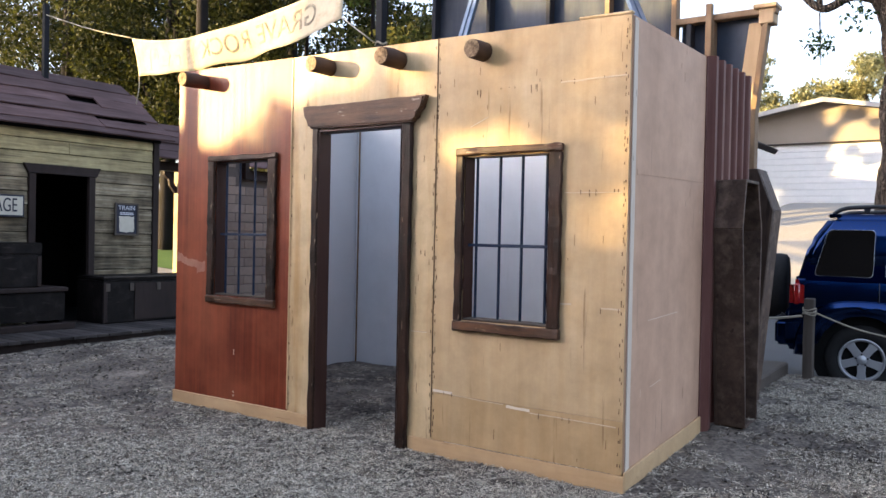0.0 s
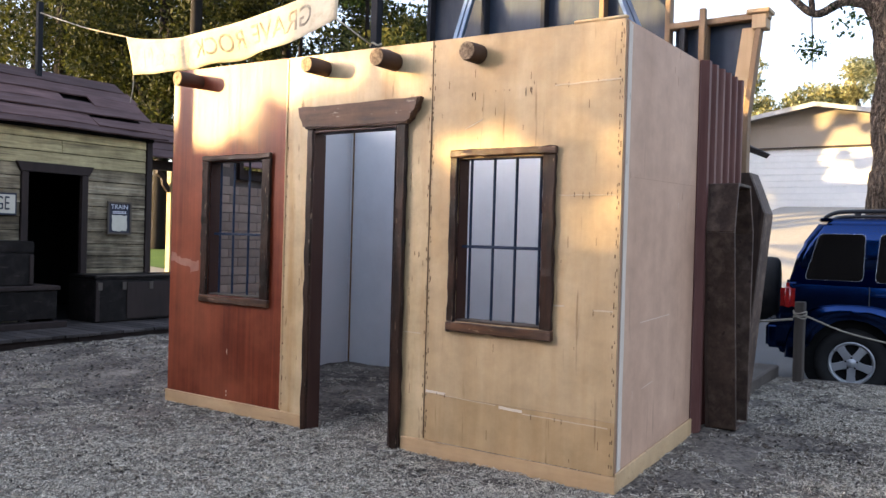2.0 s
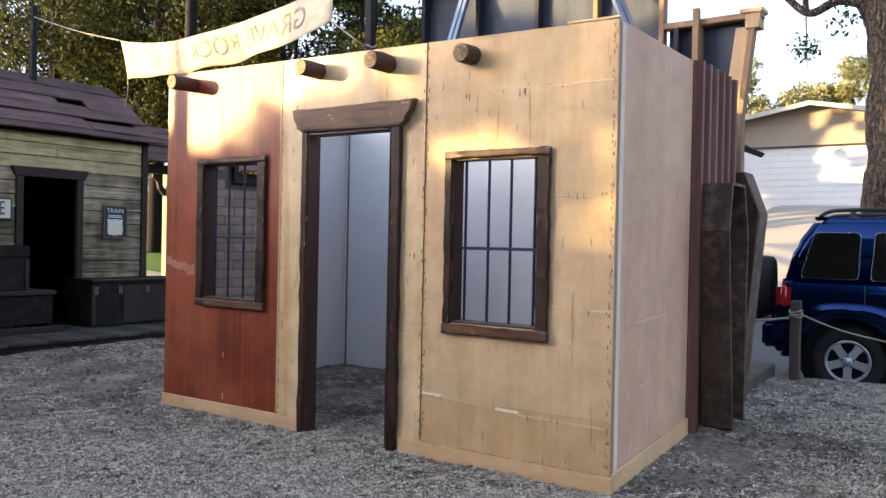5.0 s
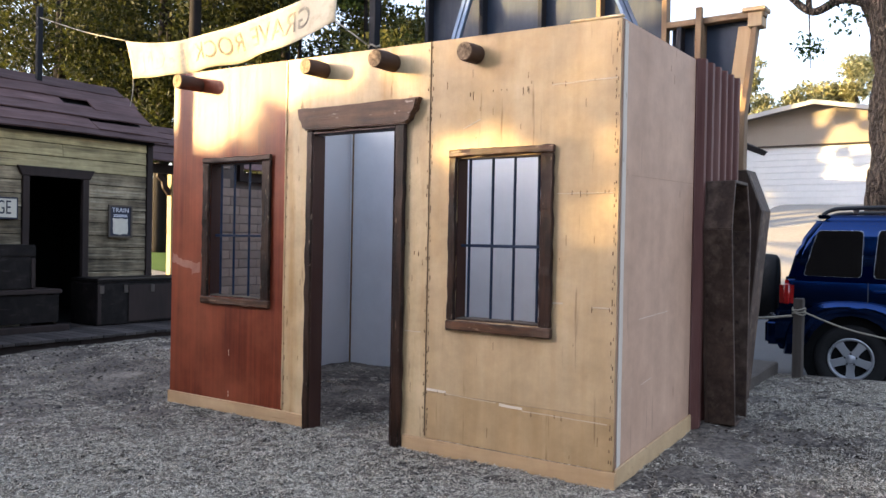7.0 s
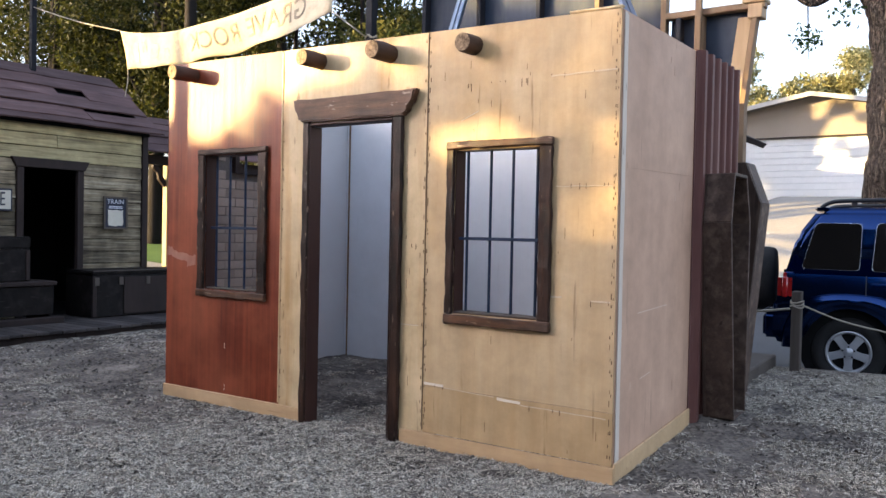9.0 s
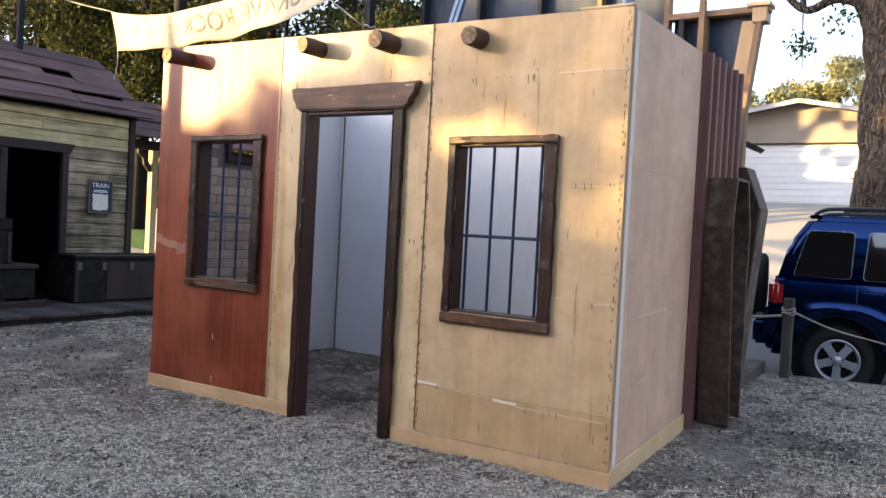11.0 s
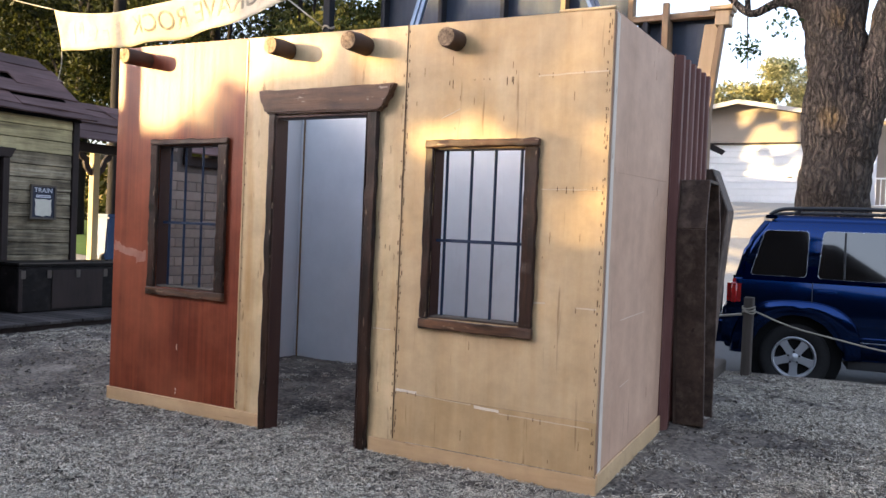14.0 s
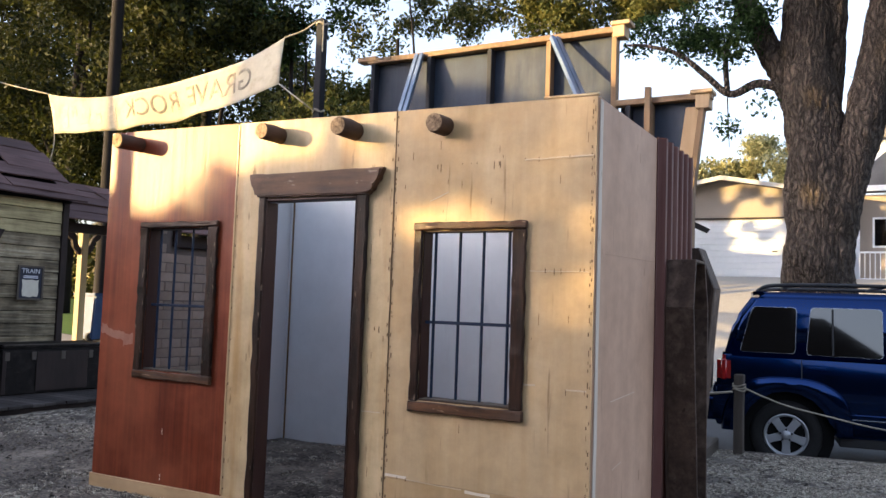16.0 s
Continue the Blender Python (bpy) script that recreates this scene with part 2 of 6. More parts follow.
STRAW = leaf_mat("dry_straw", (0.060, 0.049, 0.040), (0.76, 0.685, 0.55), 0.0)
CHIPS = leaf_mat("clod_and_chip", (0.016, 0.013, 0.011), (0.26, 0.22, 0.175), 0.0)
ASPHALT = mat("asphalt", (0.045, 0.047, 0.05), (0.075, 0.077, 0.08), 0.85, (20, 20, 20), 0.6, 0.4, 0.3)
CONCRETE = mat("pale_concrete", (0.25, 0.225, 0.19), (0.36, 0.33, 0.285), 0.85, (5, 5, 5), 0.5, 0.4, 0.15)
GRASS = mat("mown_lawn", (0.055, 0.11, 0.018), (0.13, 0.20, 0.035), 0.9, (16, 16, 16), 0.8, 0.4, 0.5)
PANEL_BLUE = mat("dark_blue_panel_back", (0.018, 0.027, 0.047), (0.042, 0.054, 0.080), 0.6, (3, 3, 0.5), 1.5, 0.4, 0.05, stain=(0.09, 0.085, 0.08), stain_scale=1.5, stain_amount=0.4, mottle=0.15)
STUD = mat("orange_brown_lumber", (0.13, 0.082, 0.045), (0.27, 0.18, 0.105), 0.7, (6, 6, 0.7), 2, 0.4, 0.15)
# Lighter copy of the lumber: sunlight on caps and board put into the colour.
STUD_LIT = mat("sunlit_orange_lumber", (0.30, 0.20, 0.11), (0.48, 0.35, 0.21), 0.7, (6, 6, 0.7), 2, 0.4, 0.15)
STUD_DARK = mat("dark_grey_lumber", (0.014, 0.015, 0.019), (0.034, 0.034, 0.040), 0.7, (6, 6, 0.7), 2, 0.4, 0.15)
# Pale yellow that puts sunlight on the walk's far post into its colour.
SUNNY_POST = mat("sunlit_post_tone", (0.26, 0.20, 0.10), (0.44, 0.35, 0.19), 0.7, (6, 6, 0.7), 2, 0.4, 0.15)
STEEL = mat("galvanised_strut", (0.10, 0.135, 0.19), (0.27, 0.32, 0.40), 0.35, (4, 4, 1), 3, 0.4, 0.1, metal=0.7)
CLOTH = mat("cream_canvas", (0.44, 0.385, 0.27), (0.66, 0.59, 0.44), 0.9, (3, 3, 3), 1.2, 0.4, 0.3, stain=(0.34, 0.27, 0.16), stain_scale=1.6, stain_amount=0.6, through_light=0.15)
FADED = mat("faded_black_lettering", (0.06, 0.054, 0.046), (0.36, 0.31, 0.23), 0.9, (5, 5, 5), 2.2, 0.30, 0.0, stain=(0.56, 0.49, 0.36), stain_scale=1.9, stain_amount=1.0, mottle=0.3)
SMEAR = mat("washed_out_ink", (0.30, 0.26, 0.19), (0.58, 0.51, 0.375), 0.9, (6, 6, 6), 5.0, 0.25, 0.0, stain=(0.60, 0.53, 0.39), stain_scale=1.8, stain_amount=1.0)
ROPE = mat("pale_cord", (0.27, 0.235, 0.18), (0.40, 0.355, 0.28), 0.9, (30, 30, 30), 4, 0.4, 0.3)
POLE = mat("black_steel_pole", (0.006, 0.007, 0.009), (0.013, 0.014, 0.018), 0.75, (3, 3, 1), 2, 0.4, 0.1)
POST = mat("weathered_post", (0.05, 0.040, 0.033), (0.115, 0.095, 0.077), 0.85, (8, 8, 0.8), 2, 0.4, 0.4)
def bark_mat(name, crack, ridge):
    """Interlacing ridges over deep dark cracks, stretched along the trunk."""
    m = mat(name, crack, ridge, 0.95, (9, 9, 1.6), 0.7, 0.3, 0.0, fine=1.6)
    n, l = m.node_tree.nodes, m.node_tree.links
    bs = n["Principled BSDF"]
    tc = n.new("ShaderNodeTexCoord")
    warp = n.new("ShaderNodeTexNoise")
    warp.inputs["Scale"].default_value, warp.inputs["Detail"].default_value = 3.5, 4
    l.new(tc.outputs["Object"], warp.inputs["Vector"])
    ad = n.new("ShaderNodeVectorMath")
    ad.operation = "MULTIPLY_ADD"
    l.new(warp.outputs["Color"], ad.inputs[0])
    ad.inputs[1].default_value = (0.22, 0.22, 0.22)
    l.new(tc.outputs["Object"], ad.inputs[2])
    heights = []
    for scale, sub in (((13, 13, 2.6), 0.0), ((27, 27, 6.5), 5.0)):
        mp = n.new("ShaderNodeMapping")
        mp.inputs["Scale"].default_value, mp.inputs["Location"].default_value = scale, (sub, sub, sub)
        l.new(ad.outputs[0], mp.inputs[0])
        vo = n.new("ShaderNodeTexVoronoi")
        vo.feature = "DISTANCE_TO_EDGE"
        vo.inputs["Scale"].default_value = 1.0
        l.new(mp.outputs[0], vo.inputs["Vector"])
        mr = n.new("ShaderNodeMapRange")
        mr.inputs[1].default_value, mr.inputs[2].default_value = 0.01, 0.30
        l.new(vo.outputs["Distance"], mr.inputs[0])
        heights.append(mr.outputs[0])
    mx = n.new("ShaderNodeMath")
    mx.operation = "MULTIPLY_ADD"
    l.new(heights[1], mx.inputs[0])
    mx.inputs[1].default_value = 0.45
    l.new(heights[0], mx.inputs[2])
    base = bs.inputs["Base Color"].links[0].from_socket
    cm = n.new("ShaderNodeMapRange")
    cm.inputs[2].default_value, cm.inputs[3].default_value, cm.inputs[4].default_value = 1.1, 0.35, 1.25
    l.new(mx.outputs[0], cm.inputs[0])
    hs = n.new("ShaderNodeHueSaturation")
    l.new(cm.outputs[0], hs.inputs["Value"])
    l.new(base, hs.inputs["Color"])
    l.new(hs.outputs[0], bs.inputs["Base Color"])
    bp = n.new("ShaderNodeBump")
    bp.inputs["Strength"].default_value, bp.inputs["Distance"].default_value = 1.0, 0.05
    l.new(mx.outputs[0], bp.inputs["Height"])
    l.new(bp.outputs[0], bs.inputs["Normal"])
    return m


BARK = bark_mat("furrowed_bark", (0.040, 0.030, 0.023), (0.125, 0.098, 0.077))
BARK_DARK = mat("dark_bark", (0.007, 0.006, 0.005), (0.02, 0.016, 0.014), 0.95, (5, 5, 0.6), 2, 0.4, 0.8)
LEAF_DARK = leaf_mat("dark_green_leaf", (0.006, 0.011, 0.003), (0.062, 0.064, 0.012), 0.4)
LEAF_MID = leaf_mat("olive_leaf", (0.03, 0.045, 0.010), (0.15, 0.14, 0.035), 0.4)
LEAF_BLUE = leaf_mat("grey_green_leaf", (0.008, 0.020, 0.006), (0.050, 0.085, 0.025), 0.45)
# Lighter leaf copy with the brightness of low sun put into the colour.
LEAF_SUNLIT = leaf_mat("sunlit_yellow_leaf", (0.12, 0.13, 0.05), (0.46, 0.42, 0.20), 0.35)
STUCCO = mat("taupe_stucco", (0.25, 0.21, 0.175), (0.34, 0.29, 0.245), 0.9, (12, 12, 12), 1, 0.4, 0.2)
WHITE_PAINT = mat("white_paint", (0.66, 0.67, 0.68), (0.78, 0.78, 0.78), 0.6, (2, 2, 2), 1, 0.4, 0.03)
# Shaded copy of the white paint, greyed for the garage fascia.
FASCIA = mat("shaded_white_fascia", (0.40, 0.385, 0.365), (0.52, 0.50, 0.475), 0.7, (2, 2, 2), 1, 0.4, 0.05)
ROOF_GREY = mat("grey_shingle_roof", (0.10, 0.095, 0.09), (0.20, 0.19, 0.18), 0.9, (10, 10, 10), 2, 0.4, 0.3)
YELLOW_WALL = mat("yellow_stucco", (0.50, 0.38, 0.15), (0.62, 0.48, 0.22), 0.9, (8, 8, 8), 1, 0.4, 0.1)
BIN_BLUE = mat("blue_plastic", (0.018, 0.04, 0.10), (0.03, 0.06, 0.14), 0.5, (3, 3, 3), 2, 0.4, 0.03)
CAR_BLUE = mat("dark_blue_car_paint", (0.0012, 0.017, 0.084), (0.0015, 0.020, 0.096), 0.13, (1, 1, 1), 1, 0.5, 0.0, metal=0.95, coat=0.35, spec=0.5)
CAR_BLACK = mat("black_plastic_trim", (0.010, 0.010, 0.011), (0.02, 0.02, 0.021), 0.5, (6, 6, 6), 3, 0.4, 0.03, spec=0.5)
TYRE = mat("tyre_rubber", (0.012, 0.012, 0.012), (0.028, 0.027, 0.026), 0.85, (9, 9, 9), 4, 0.4, 0.2)
ALLOY = mat("silver_alloy", (0.40, 0.41, 0.43), (0.48, 0.49, 0.51), 0.3, (1, 1, 1), 1, 0.5, 0.0, metal=0.45, spec=0.5)
CHROME = mat("chrome_and_edge_glint", (0.30, 0.32, 0.36), (0.40, 0.42, 0.46), 0.25, (3, 3, 3), 2, 0.4, 0.0, metal=0.9, spec=0.5)
TINT = mat("tinted_window_glass", (0.0012, 0.0012, 0.0016), (0.002, 0.002, 0.0025), 0.02, (1, 1, 1), 1, 0.4, 0.0, spec=1.0, coat=1.0)
LAMP_RED = mat("red_lamp_lens", (0.20, 0.004, 0.004), (0.36, 0.012, 0.010), 0.15, (9, 9, 9), 6, 0.3, 0.1, coat=1.0, spec=0.5)
PAPER = mat("yellowed_paper", (0.46, 0.42, 0.34), (0.60, 0.56, 0.47), 0.9, (5, 5, 5), 3, 0.4, 0.05)
NAVY = mat("dark_navy_board", (0.018, 0.02, 0.032), (0.035, 0.037, 0.055), 0.6, (5, 5, 5), 3, 0.4, 0.05)
PALE_INK = mat("pale_lettering", (0.48, 0.48, 0.52), (0.60, 0.60, 0.64), 0.7, (5, 5, 5), 3, 0.4, 0.0)
REFLECTED_WALL = mat("dark_reflected_plank", (0.022, 0.017, 0.014), (0.05, 0.039, 0.031), 0.85, (6, 6, 0.5), 1, 0.4, 0.1)
YARD_WALL = mat("brown_plank_wall", (0.10, 0.075, 0.055), (0.18, 0.14, 0.105), 0.85, (6, 6, 0.5), 1, 0.4, 0.1)


# ---- building helpers ----
def link(name, me, material, parent=None, label=""):
    if material and not me.materials:
        me.materials.append(material)
    ob = new(name, me)
    if parent:
        ob.parent = parent
    if label:
        ob["label"] = label
    return ob


def part(name, bm, material, parent=None, label="", smooth=False):
    bmesh.ops.recalc_face_normals(bm, faces=bm.faces)
    me = bpy.data.meshes.new(name)
    bm.to_mesh(me)
    bm.free()
    if smooth:
        me.polygons.foreach_set("use_smooth", [True] * len(me.polygons))
        if smooth == "soft":
            me.set_sharp_from_angle(angle=radians(38))
    return link(name, me, material, parent, label)


def thing(name, place, label, category, group="", turn=0.0):
    ob = new(name)
    ob.empty_display_size = 0.1
    ob.matrix_world = pose(*place, 0, 0, turn)
    return tagged(ob, label, category, group)


def box(x0, x1, y0, y1, z0, z1, bevel=0.004, bm=None, seg=1):
    own = bmesh.new()
    bmesh.ops.create_cube(own, size=1)
    for v in own.verts:
        v.co = Vector(((x0 + x1) / 2 + v.co.x * (x1 - x0), (y0 + y1) / 2 + v.co.y * (y1 - y0), (z0 + z1) / 2 + v.co.z * (z1 - z0)))
    if bevel:
        bmesh.ops.bevel(own, geom=own.edges[:], offset=min(bevel, 0.45 * min(abs(x1 - x0), abs(y1 - y0), abs(z1 - z0))), segments=seg, affect="EDGES")
    if bm is None:
        return own
    me = bpy.data.meshes.new("tmp")
    own.to_mesh(me)
    own.free()
    bm.from_mesh(me)
    bpy.data.meshes.remove(me)
    return bm


def worn(bm, amount, scale, cuts_along, axis, seed=0.0):
    """Cuts a board along its length and lets its edges wander, like hand-hewn timber."""
    lo, hi = min(v.co[axis] for v in bm.verts), max(v.co[axis] for v in bm.verts)
    no = Vector((0, 0, 0))
    no[axis] = 1
    for i in range(1, cuts_along):
        co = Vector((0, 0, 0))
        co[axis] = lo + (hi - lo) * i / cuts_along
        bmesh.ops.bisect_plane(bm, geom=bm.verts[:] + bm.edges[:] + bm.faces[:], plane_co=co, plane_no=no)
    for v in bm.verts:
        d = noise.noise_vector(v.co * scale + Vector((seed, seed * 1.7, seed * 0.3)))
        d[axis] *= 0.3
        v.co += d * amount
    return bm


def sheet(x0, x1, z0, z1, y0, y1, holes=()):
    """A board in the x-z plane between y0 and y1, with rectangular holes (x0, x1, z0, z1) cut through."""
    bm = bmesh.new()
    xs = sorted({x0, x1, *[h[0] for h in holes], *[h[1] for h in holes]})
    zs = sorted({z0, z1, *[h[2] for h in holes], *[h[3] for h in holes]})
    xs, zs = [x for x in xs if x0 <= x <= x1], [z for z in zs if z0 <= z <= z1]
    solid = lambda i, k: 0 <= i < len(xs) - 1 and 0 <= k < len(zs) - 1 and not any(
        h[0] < (xs[i] + xs[i + 1]) / 2 < h[1] and h[2] < (zs[k] + zs[k + 1]) / 2 < h[3] for h in holes)
    vs = {}

    def vert(i, k, s):
        if (i, k, s) not in vs:
            vs[i, k, s] = bm.verts.new((xs[i], (y0, y1)[s], zs[k]))
        return vs[i, k, s]
    for i in range(len(xs) - 1):
        for k in range(len(zs) - 1):
            if not solid(i, k):
                continue
            for s in (0, 1):
                bm.faces.new([vert(i, k, s), vert(i + 1, k, s), vert(i + 1, k + 1, s), vert(i, k + 1, s)])
            for di, dk, a, b in ((-1, 0, (i, k), (i, k + 1)), (1, 0, (i + 1, k), (i + 1, k + 1)), (0, -1, (i, k), (i + 1, k)), (0, 1, (i, k + 1), (i + 1, k + 1))):
                if not solid(i + di, k + dk):
                    bm.faces.new([vert(*a, 0), vert(*b, 0), vert(*b, 1), vert(*a, 1)])
    return bm


def tube(pts, radii, sides=10, rough=0.0, bm=None, scale=3.0, cap=True):
    bm = bm or bmesh.new()
    pts = [Vector(p) for p in pts]
    rings = []
    side = None
    for i, p in enumerate(pts):
        way = (pts[min(i + 1, len(pts) - 1)] - pts[max(i - 1, 0)]).normalized()
        if side is None:
            side = way.cross(Vector((0.3, 0.9, 0.2))).normalized()
        side = (side - way * side.dot(way)).normalized()
        up = way.cross(side)
        ring = []
        for k in range(sides):
            a = 2 * math.pi * k / sides
            d = side * math.cos(a) + up * math.sin(a)
            r = radii[i] * (1 + rough * noise.noise((p + d * radii[i]) * scale))
            ring.append(bm.verts.new(p + d * r))
        rings.append(ring)
    for a, b in zip(rings, rings[1:]):
        for k in range(sides):
            bm.faces.new([a[k], a[(k + 1) % sides], b[(k + 1) % sides], b[k]])
    if cap:
        bm.faces.new(rings[0][::-1])
        bm.faces.new(rings[-1])
    return bm


def smooth_line(pts, steps=6):
    """Points of a smooth curve through the given ones."""
    pts = [Vector(p) for p in pts]
    out = []
    for i in range(len(pts) - 1):
        a, b, c, d = pts[max(i - 1, 0)], pts[i], pts[i + 1], pts[min(i + 2, len(pts) - 1)]
        for k in range(steps):
            t = k / steps
            out.append(0.5 * ((2 * b) + (c - a) * t + (2 * a - 5 * b + 4 * c - d) * t * t + (3 * b - a - 3 * c + d) * t ** 3))
    return out + [pts[-1]]


def prism(outline, y0, y1, bevel=0.0, seg=2):
    """An outline of (x, z) points drawn out from y0 to y1."""
    bm = bmesh.new()
    a = [bm.verts.new((x, y0, z)) for x, z in outline]
    b = [bm.verts.new((x, y1, z)) for x, z in outline]
    bm.faces.new(a)
    bm.faces.new(b[::-1])
    for i in range(len(a)):
        j = (i + 1) % len(a)
        bm.faces.new([a[i], b[i], b[j], a[j]])
    if bevel:
        bmesh.ops.bevel(bm, geom=[e for e in bm.edges if abs(e.verts[0].co.y - e.verts[1].co.y) < 1e-6], offset=bevel, segments=seg, affect="EDGES")
    return bm


def leaves(centres, spread, count, size, rng, droop=0.3, squash=0.75, keep=None):
    """Vertices and faces of count leaf blades scattered round the centres."""
    c = np.array(centres)[rng.integers(0, len(centres), count)]
    d = rng.normal(size=(count, 3))
    d /= np.linalg.norm(d, axis=1)[:, None]
    p = c + d * (rng.random(count) ** 0.5)[:, None] * spread * np.array((1, 1, squash))
    if keep is not None:
        p = p[keep(p)]
    count = len(p)
    a = rng.normal(size=(count, 3))
    a[:, 2] -= droop
    a /= np.linalg.norm(a, axis=1)[:, None]
    b = np.cross(a, rng.normal(size=(count, 3)))
    b /= np.linalg.norm(b, axis=1)[:, None]
    s = size * (0.6 + 0.8 * rng.random(count))[:, None]
    v = np.stack([p - a * s * 0.5, p + b * s * 0.24, p + a * s * 0.5, p - b * s * 0.24], 1).reshape(-1, 3)
    return v, np.arange(count * 4).reshape(-1, 4)


def leaf_part(name, chunks, material, parent=None, label=""):
    v = np.concatenate([c[0] for c in chunks])
    k, f = 0, []
    for cv, cf in chunks:
        f.append(cf + k)
        k += len(cv)
    f = np.concatenate(f)
    me = bpy.data.meshes.new(name)
    me.from_pydata(v.tolist(), [], f.tolist())
    return link(name, me, material, parent, label)


def letters(text, size, name, material, parent, m, mirror=False, bend=None, label="", wide=1.0):
    cu = bpy.data.curves.new(name, "FONT")
    cu.body, cu.size, cu.align_x, cu.align_y = text, size, "CENTER", "CENTER"
    cu.extrude = 0.0015
    tmp = new(name, cu)
    bpy.context.view_layer.update()
    me = bpy.data.meshes.new_from_object(tmp)
    bpy.data.objects.remove(tmp)
    bpy.data.curves.remove(cu)
    for v in me.vertices:
        co = Vector(((-1 if mirror else 1) * v.co.x * wide, v.co.y, v.co.z))
        v.co = bend(co) if bend else m @ co
    return link(name, me, material, parent, label)


# ---- ground ----
def step01(t):
    t = min(1.0, max(0.0, t))
    return t * t * (3 - 2 * t)


def kerb(x):
    return 4.22 + 0.17 * max(x, -4.0)


ROAD_Z = -0.13


def ground_z(x, y):
    z = 0.1 * step01((y + 0.1) / 1.3) * (1 - 0.6 * step01((-6.1 - x) / 0.6) * step01((x + 11.0) / 2.0))
    side = step01((x + 0.5) / 0.5)
    z = z * (1 - side) + side * (0.105 * min(1.0, max(0.0, (y + 0.03) / 1.2)) + 0.052 * step01((y - 1.12) / 0.35) - 0.06 * step01((y - 1.8) / 1.6))
    v = y - kerb(x)
    right = step01((x + 5.5) / 1.5)
    if v > 0.02:
        hill = 2.65 * step01((v - 4.6) / 13.5)
        z = (1 - right) * z + right * (ROAD_Z - 0.03 + hill)
    far = math.hypot(x + 8, y - 3)
    if x < -9:
        z += (1 - right) * 1.0 * step01((far - 4) / 16)
    return z


def lump(x, y):
    """Small unevenness of the trodden dirt."""
    return 0.012 * noise.noise(Vector((x * 2.2, y * 2.2, 0))) + 0.011 * noise.noise(Vector((x * 6, y * 6, 3))) + 0.010 * noise.noise(Vector((x * 14, y * 14, 5)))


def build_ground():
    xs = [-300, -150, -80, -50, -35] + [-28 + i for i in range(18)] + [-10 + 0.25 * i for i in range(8)] + [-8 + 0.07 * i for i in range(179)] + [4.6 + 0.3 * i for i in range(21)] + [11 + i for i in range(10)] + [25, 35, 60, 100, 180, 300]
    vs = [-300, -150, -80, -40, -25, -18, -14] + [-12 + 0.3 * i for i in range(15)] + [-7.5 + 0.07 * i for i in range(107)] + [-0.06, 0.0, 0.021, 0.1] + [0.5 + 0.5 * i for i in range(44)] + [24, 28, 34, 45, 70, 120, 200, 400]
    bm = bmesh.new()
    grid = []
    for x in xs:
        row = []
        for v in vs:
            y = kerb(x) + v
            z = ground_z(x, y)
            if -9 < x < 9 and -9 < y < 4.2:
                z += lump(x, y)
            row.append(bm.verts.new((x, y, z)))
        grid.append(row)
    for a, b in zip(grid, grid[1:]):
        for k in range(len(vs) - 1):
            bm.faces.new([a[k], b[k], b[k + 1], a[k + 1]])
    ob = part("ground", bm, STRAW_GROUND, smooth=True)
    return tagged(ob, "grey dirt ground strewn with trampled straw and wood chips", "ground", kind="structure")


build_ground()


def strip(name, material, label, xs, v_of, lift):
    """A sheet that follows the ground between two lines."""
    bm = bmesh.new()
    rows = []
    for x in xs:
        v0, v1 = v_of(x)
        n = max(2, int((v1 - v0) / 0.6))
        rows.append([bm.verts.new((x, kerb(x) + v0 + (v1 - v0) * k / n, ground_z(x, kerb(x) + v0 + (v1 - v0) * k / n) + lift)) for k in range(n + 1)])
    for a, b in zip(rows, rows[1:]):
        for k in range(min(len(a), len(b)) - 1):
            bm.faces.new([a[k], b[k], b[k + 1], a[k + 1]])
    return tagged(part(name, bm, material, smooth=True), label, name, kind="structure")


strip("road", ASPHALT, "dark grey asphalt road in shade", [-3.9 + 0.5 * i for i in range(60)], lambda x: (0.03, 7.2), 0.03)
strip("driveway", CONCRETE, "pale concrete driveway sloping up to the garage", [-7.5 + 0.5 * i for i in range(32)], lambda x: (7.2, 21.0), 0.03)
strip("lawn", GRASS, "sunlit green lawn", [-40 + i for i in range(30)], lambda x: (5.2, 24), 0.03)
strip("path", CONCRETE, "pale concrete path beside the lawn", [-40 + i for i in range(30)], lambda x: (2.6, 5.15), 0.03)

# loose straw in trodden mats, thinner towards the cabin
rng = np.random.default_rng(3)
n = 1900000
sx, sy = rng.uniform(-8.0, 3.6, n), rng.uniform(-2.9, 4.6, n)
open_ground = ~((sx < -6.8) & (sy > -1)) & (sy < 4.1 + 0.17 * sx) & ~((sx > -3.7) & (sx < -0.35) & (sy > 2.0)) & (sy + rng.random(n) ** 2 * 1.2 > np.where(sx > -2.3, -2.15 + 0.82 * (sx + 2.3), -2.15 - 0.5 * (sx + 2.3)))
sx, sy = sx[open_ground], sy[open_ground]
n = len(sx)
clump = np.array([1.1 * noise.noise(Vector((x * 1.2, y * 1.2, 7))) + 1.1 * noise.noise(Vector((x * 3.6, y * 3.6, 2))) + 1.0 * noise.noise(Vector((x * 11, y * 11, 4))) for x, y in zip(sx, sy)])
bare = np.clip((-1.7 - sx + 0.35 * sy) / 2.4, 0, 1) * np.clip((sy + 2.3) / 1.4, 0, 1)
inside = (sy > 0.05) & (sx > -3.6) & (sx < 0)
near = np.clip((0.2 - sy) / 1.2, 0, 1) * (1 - bare)
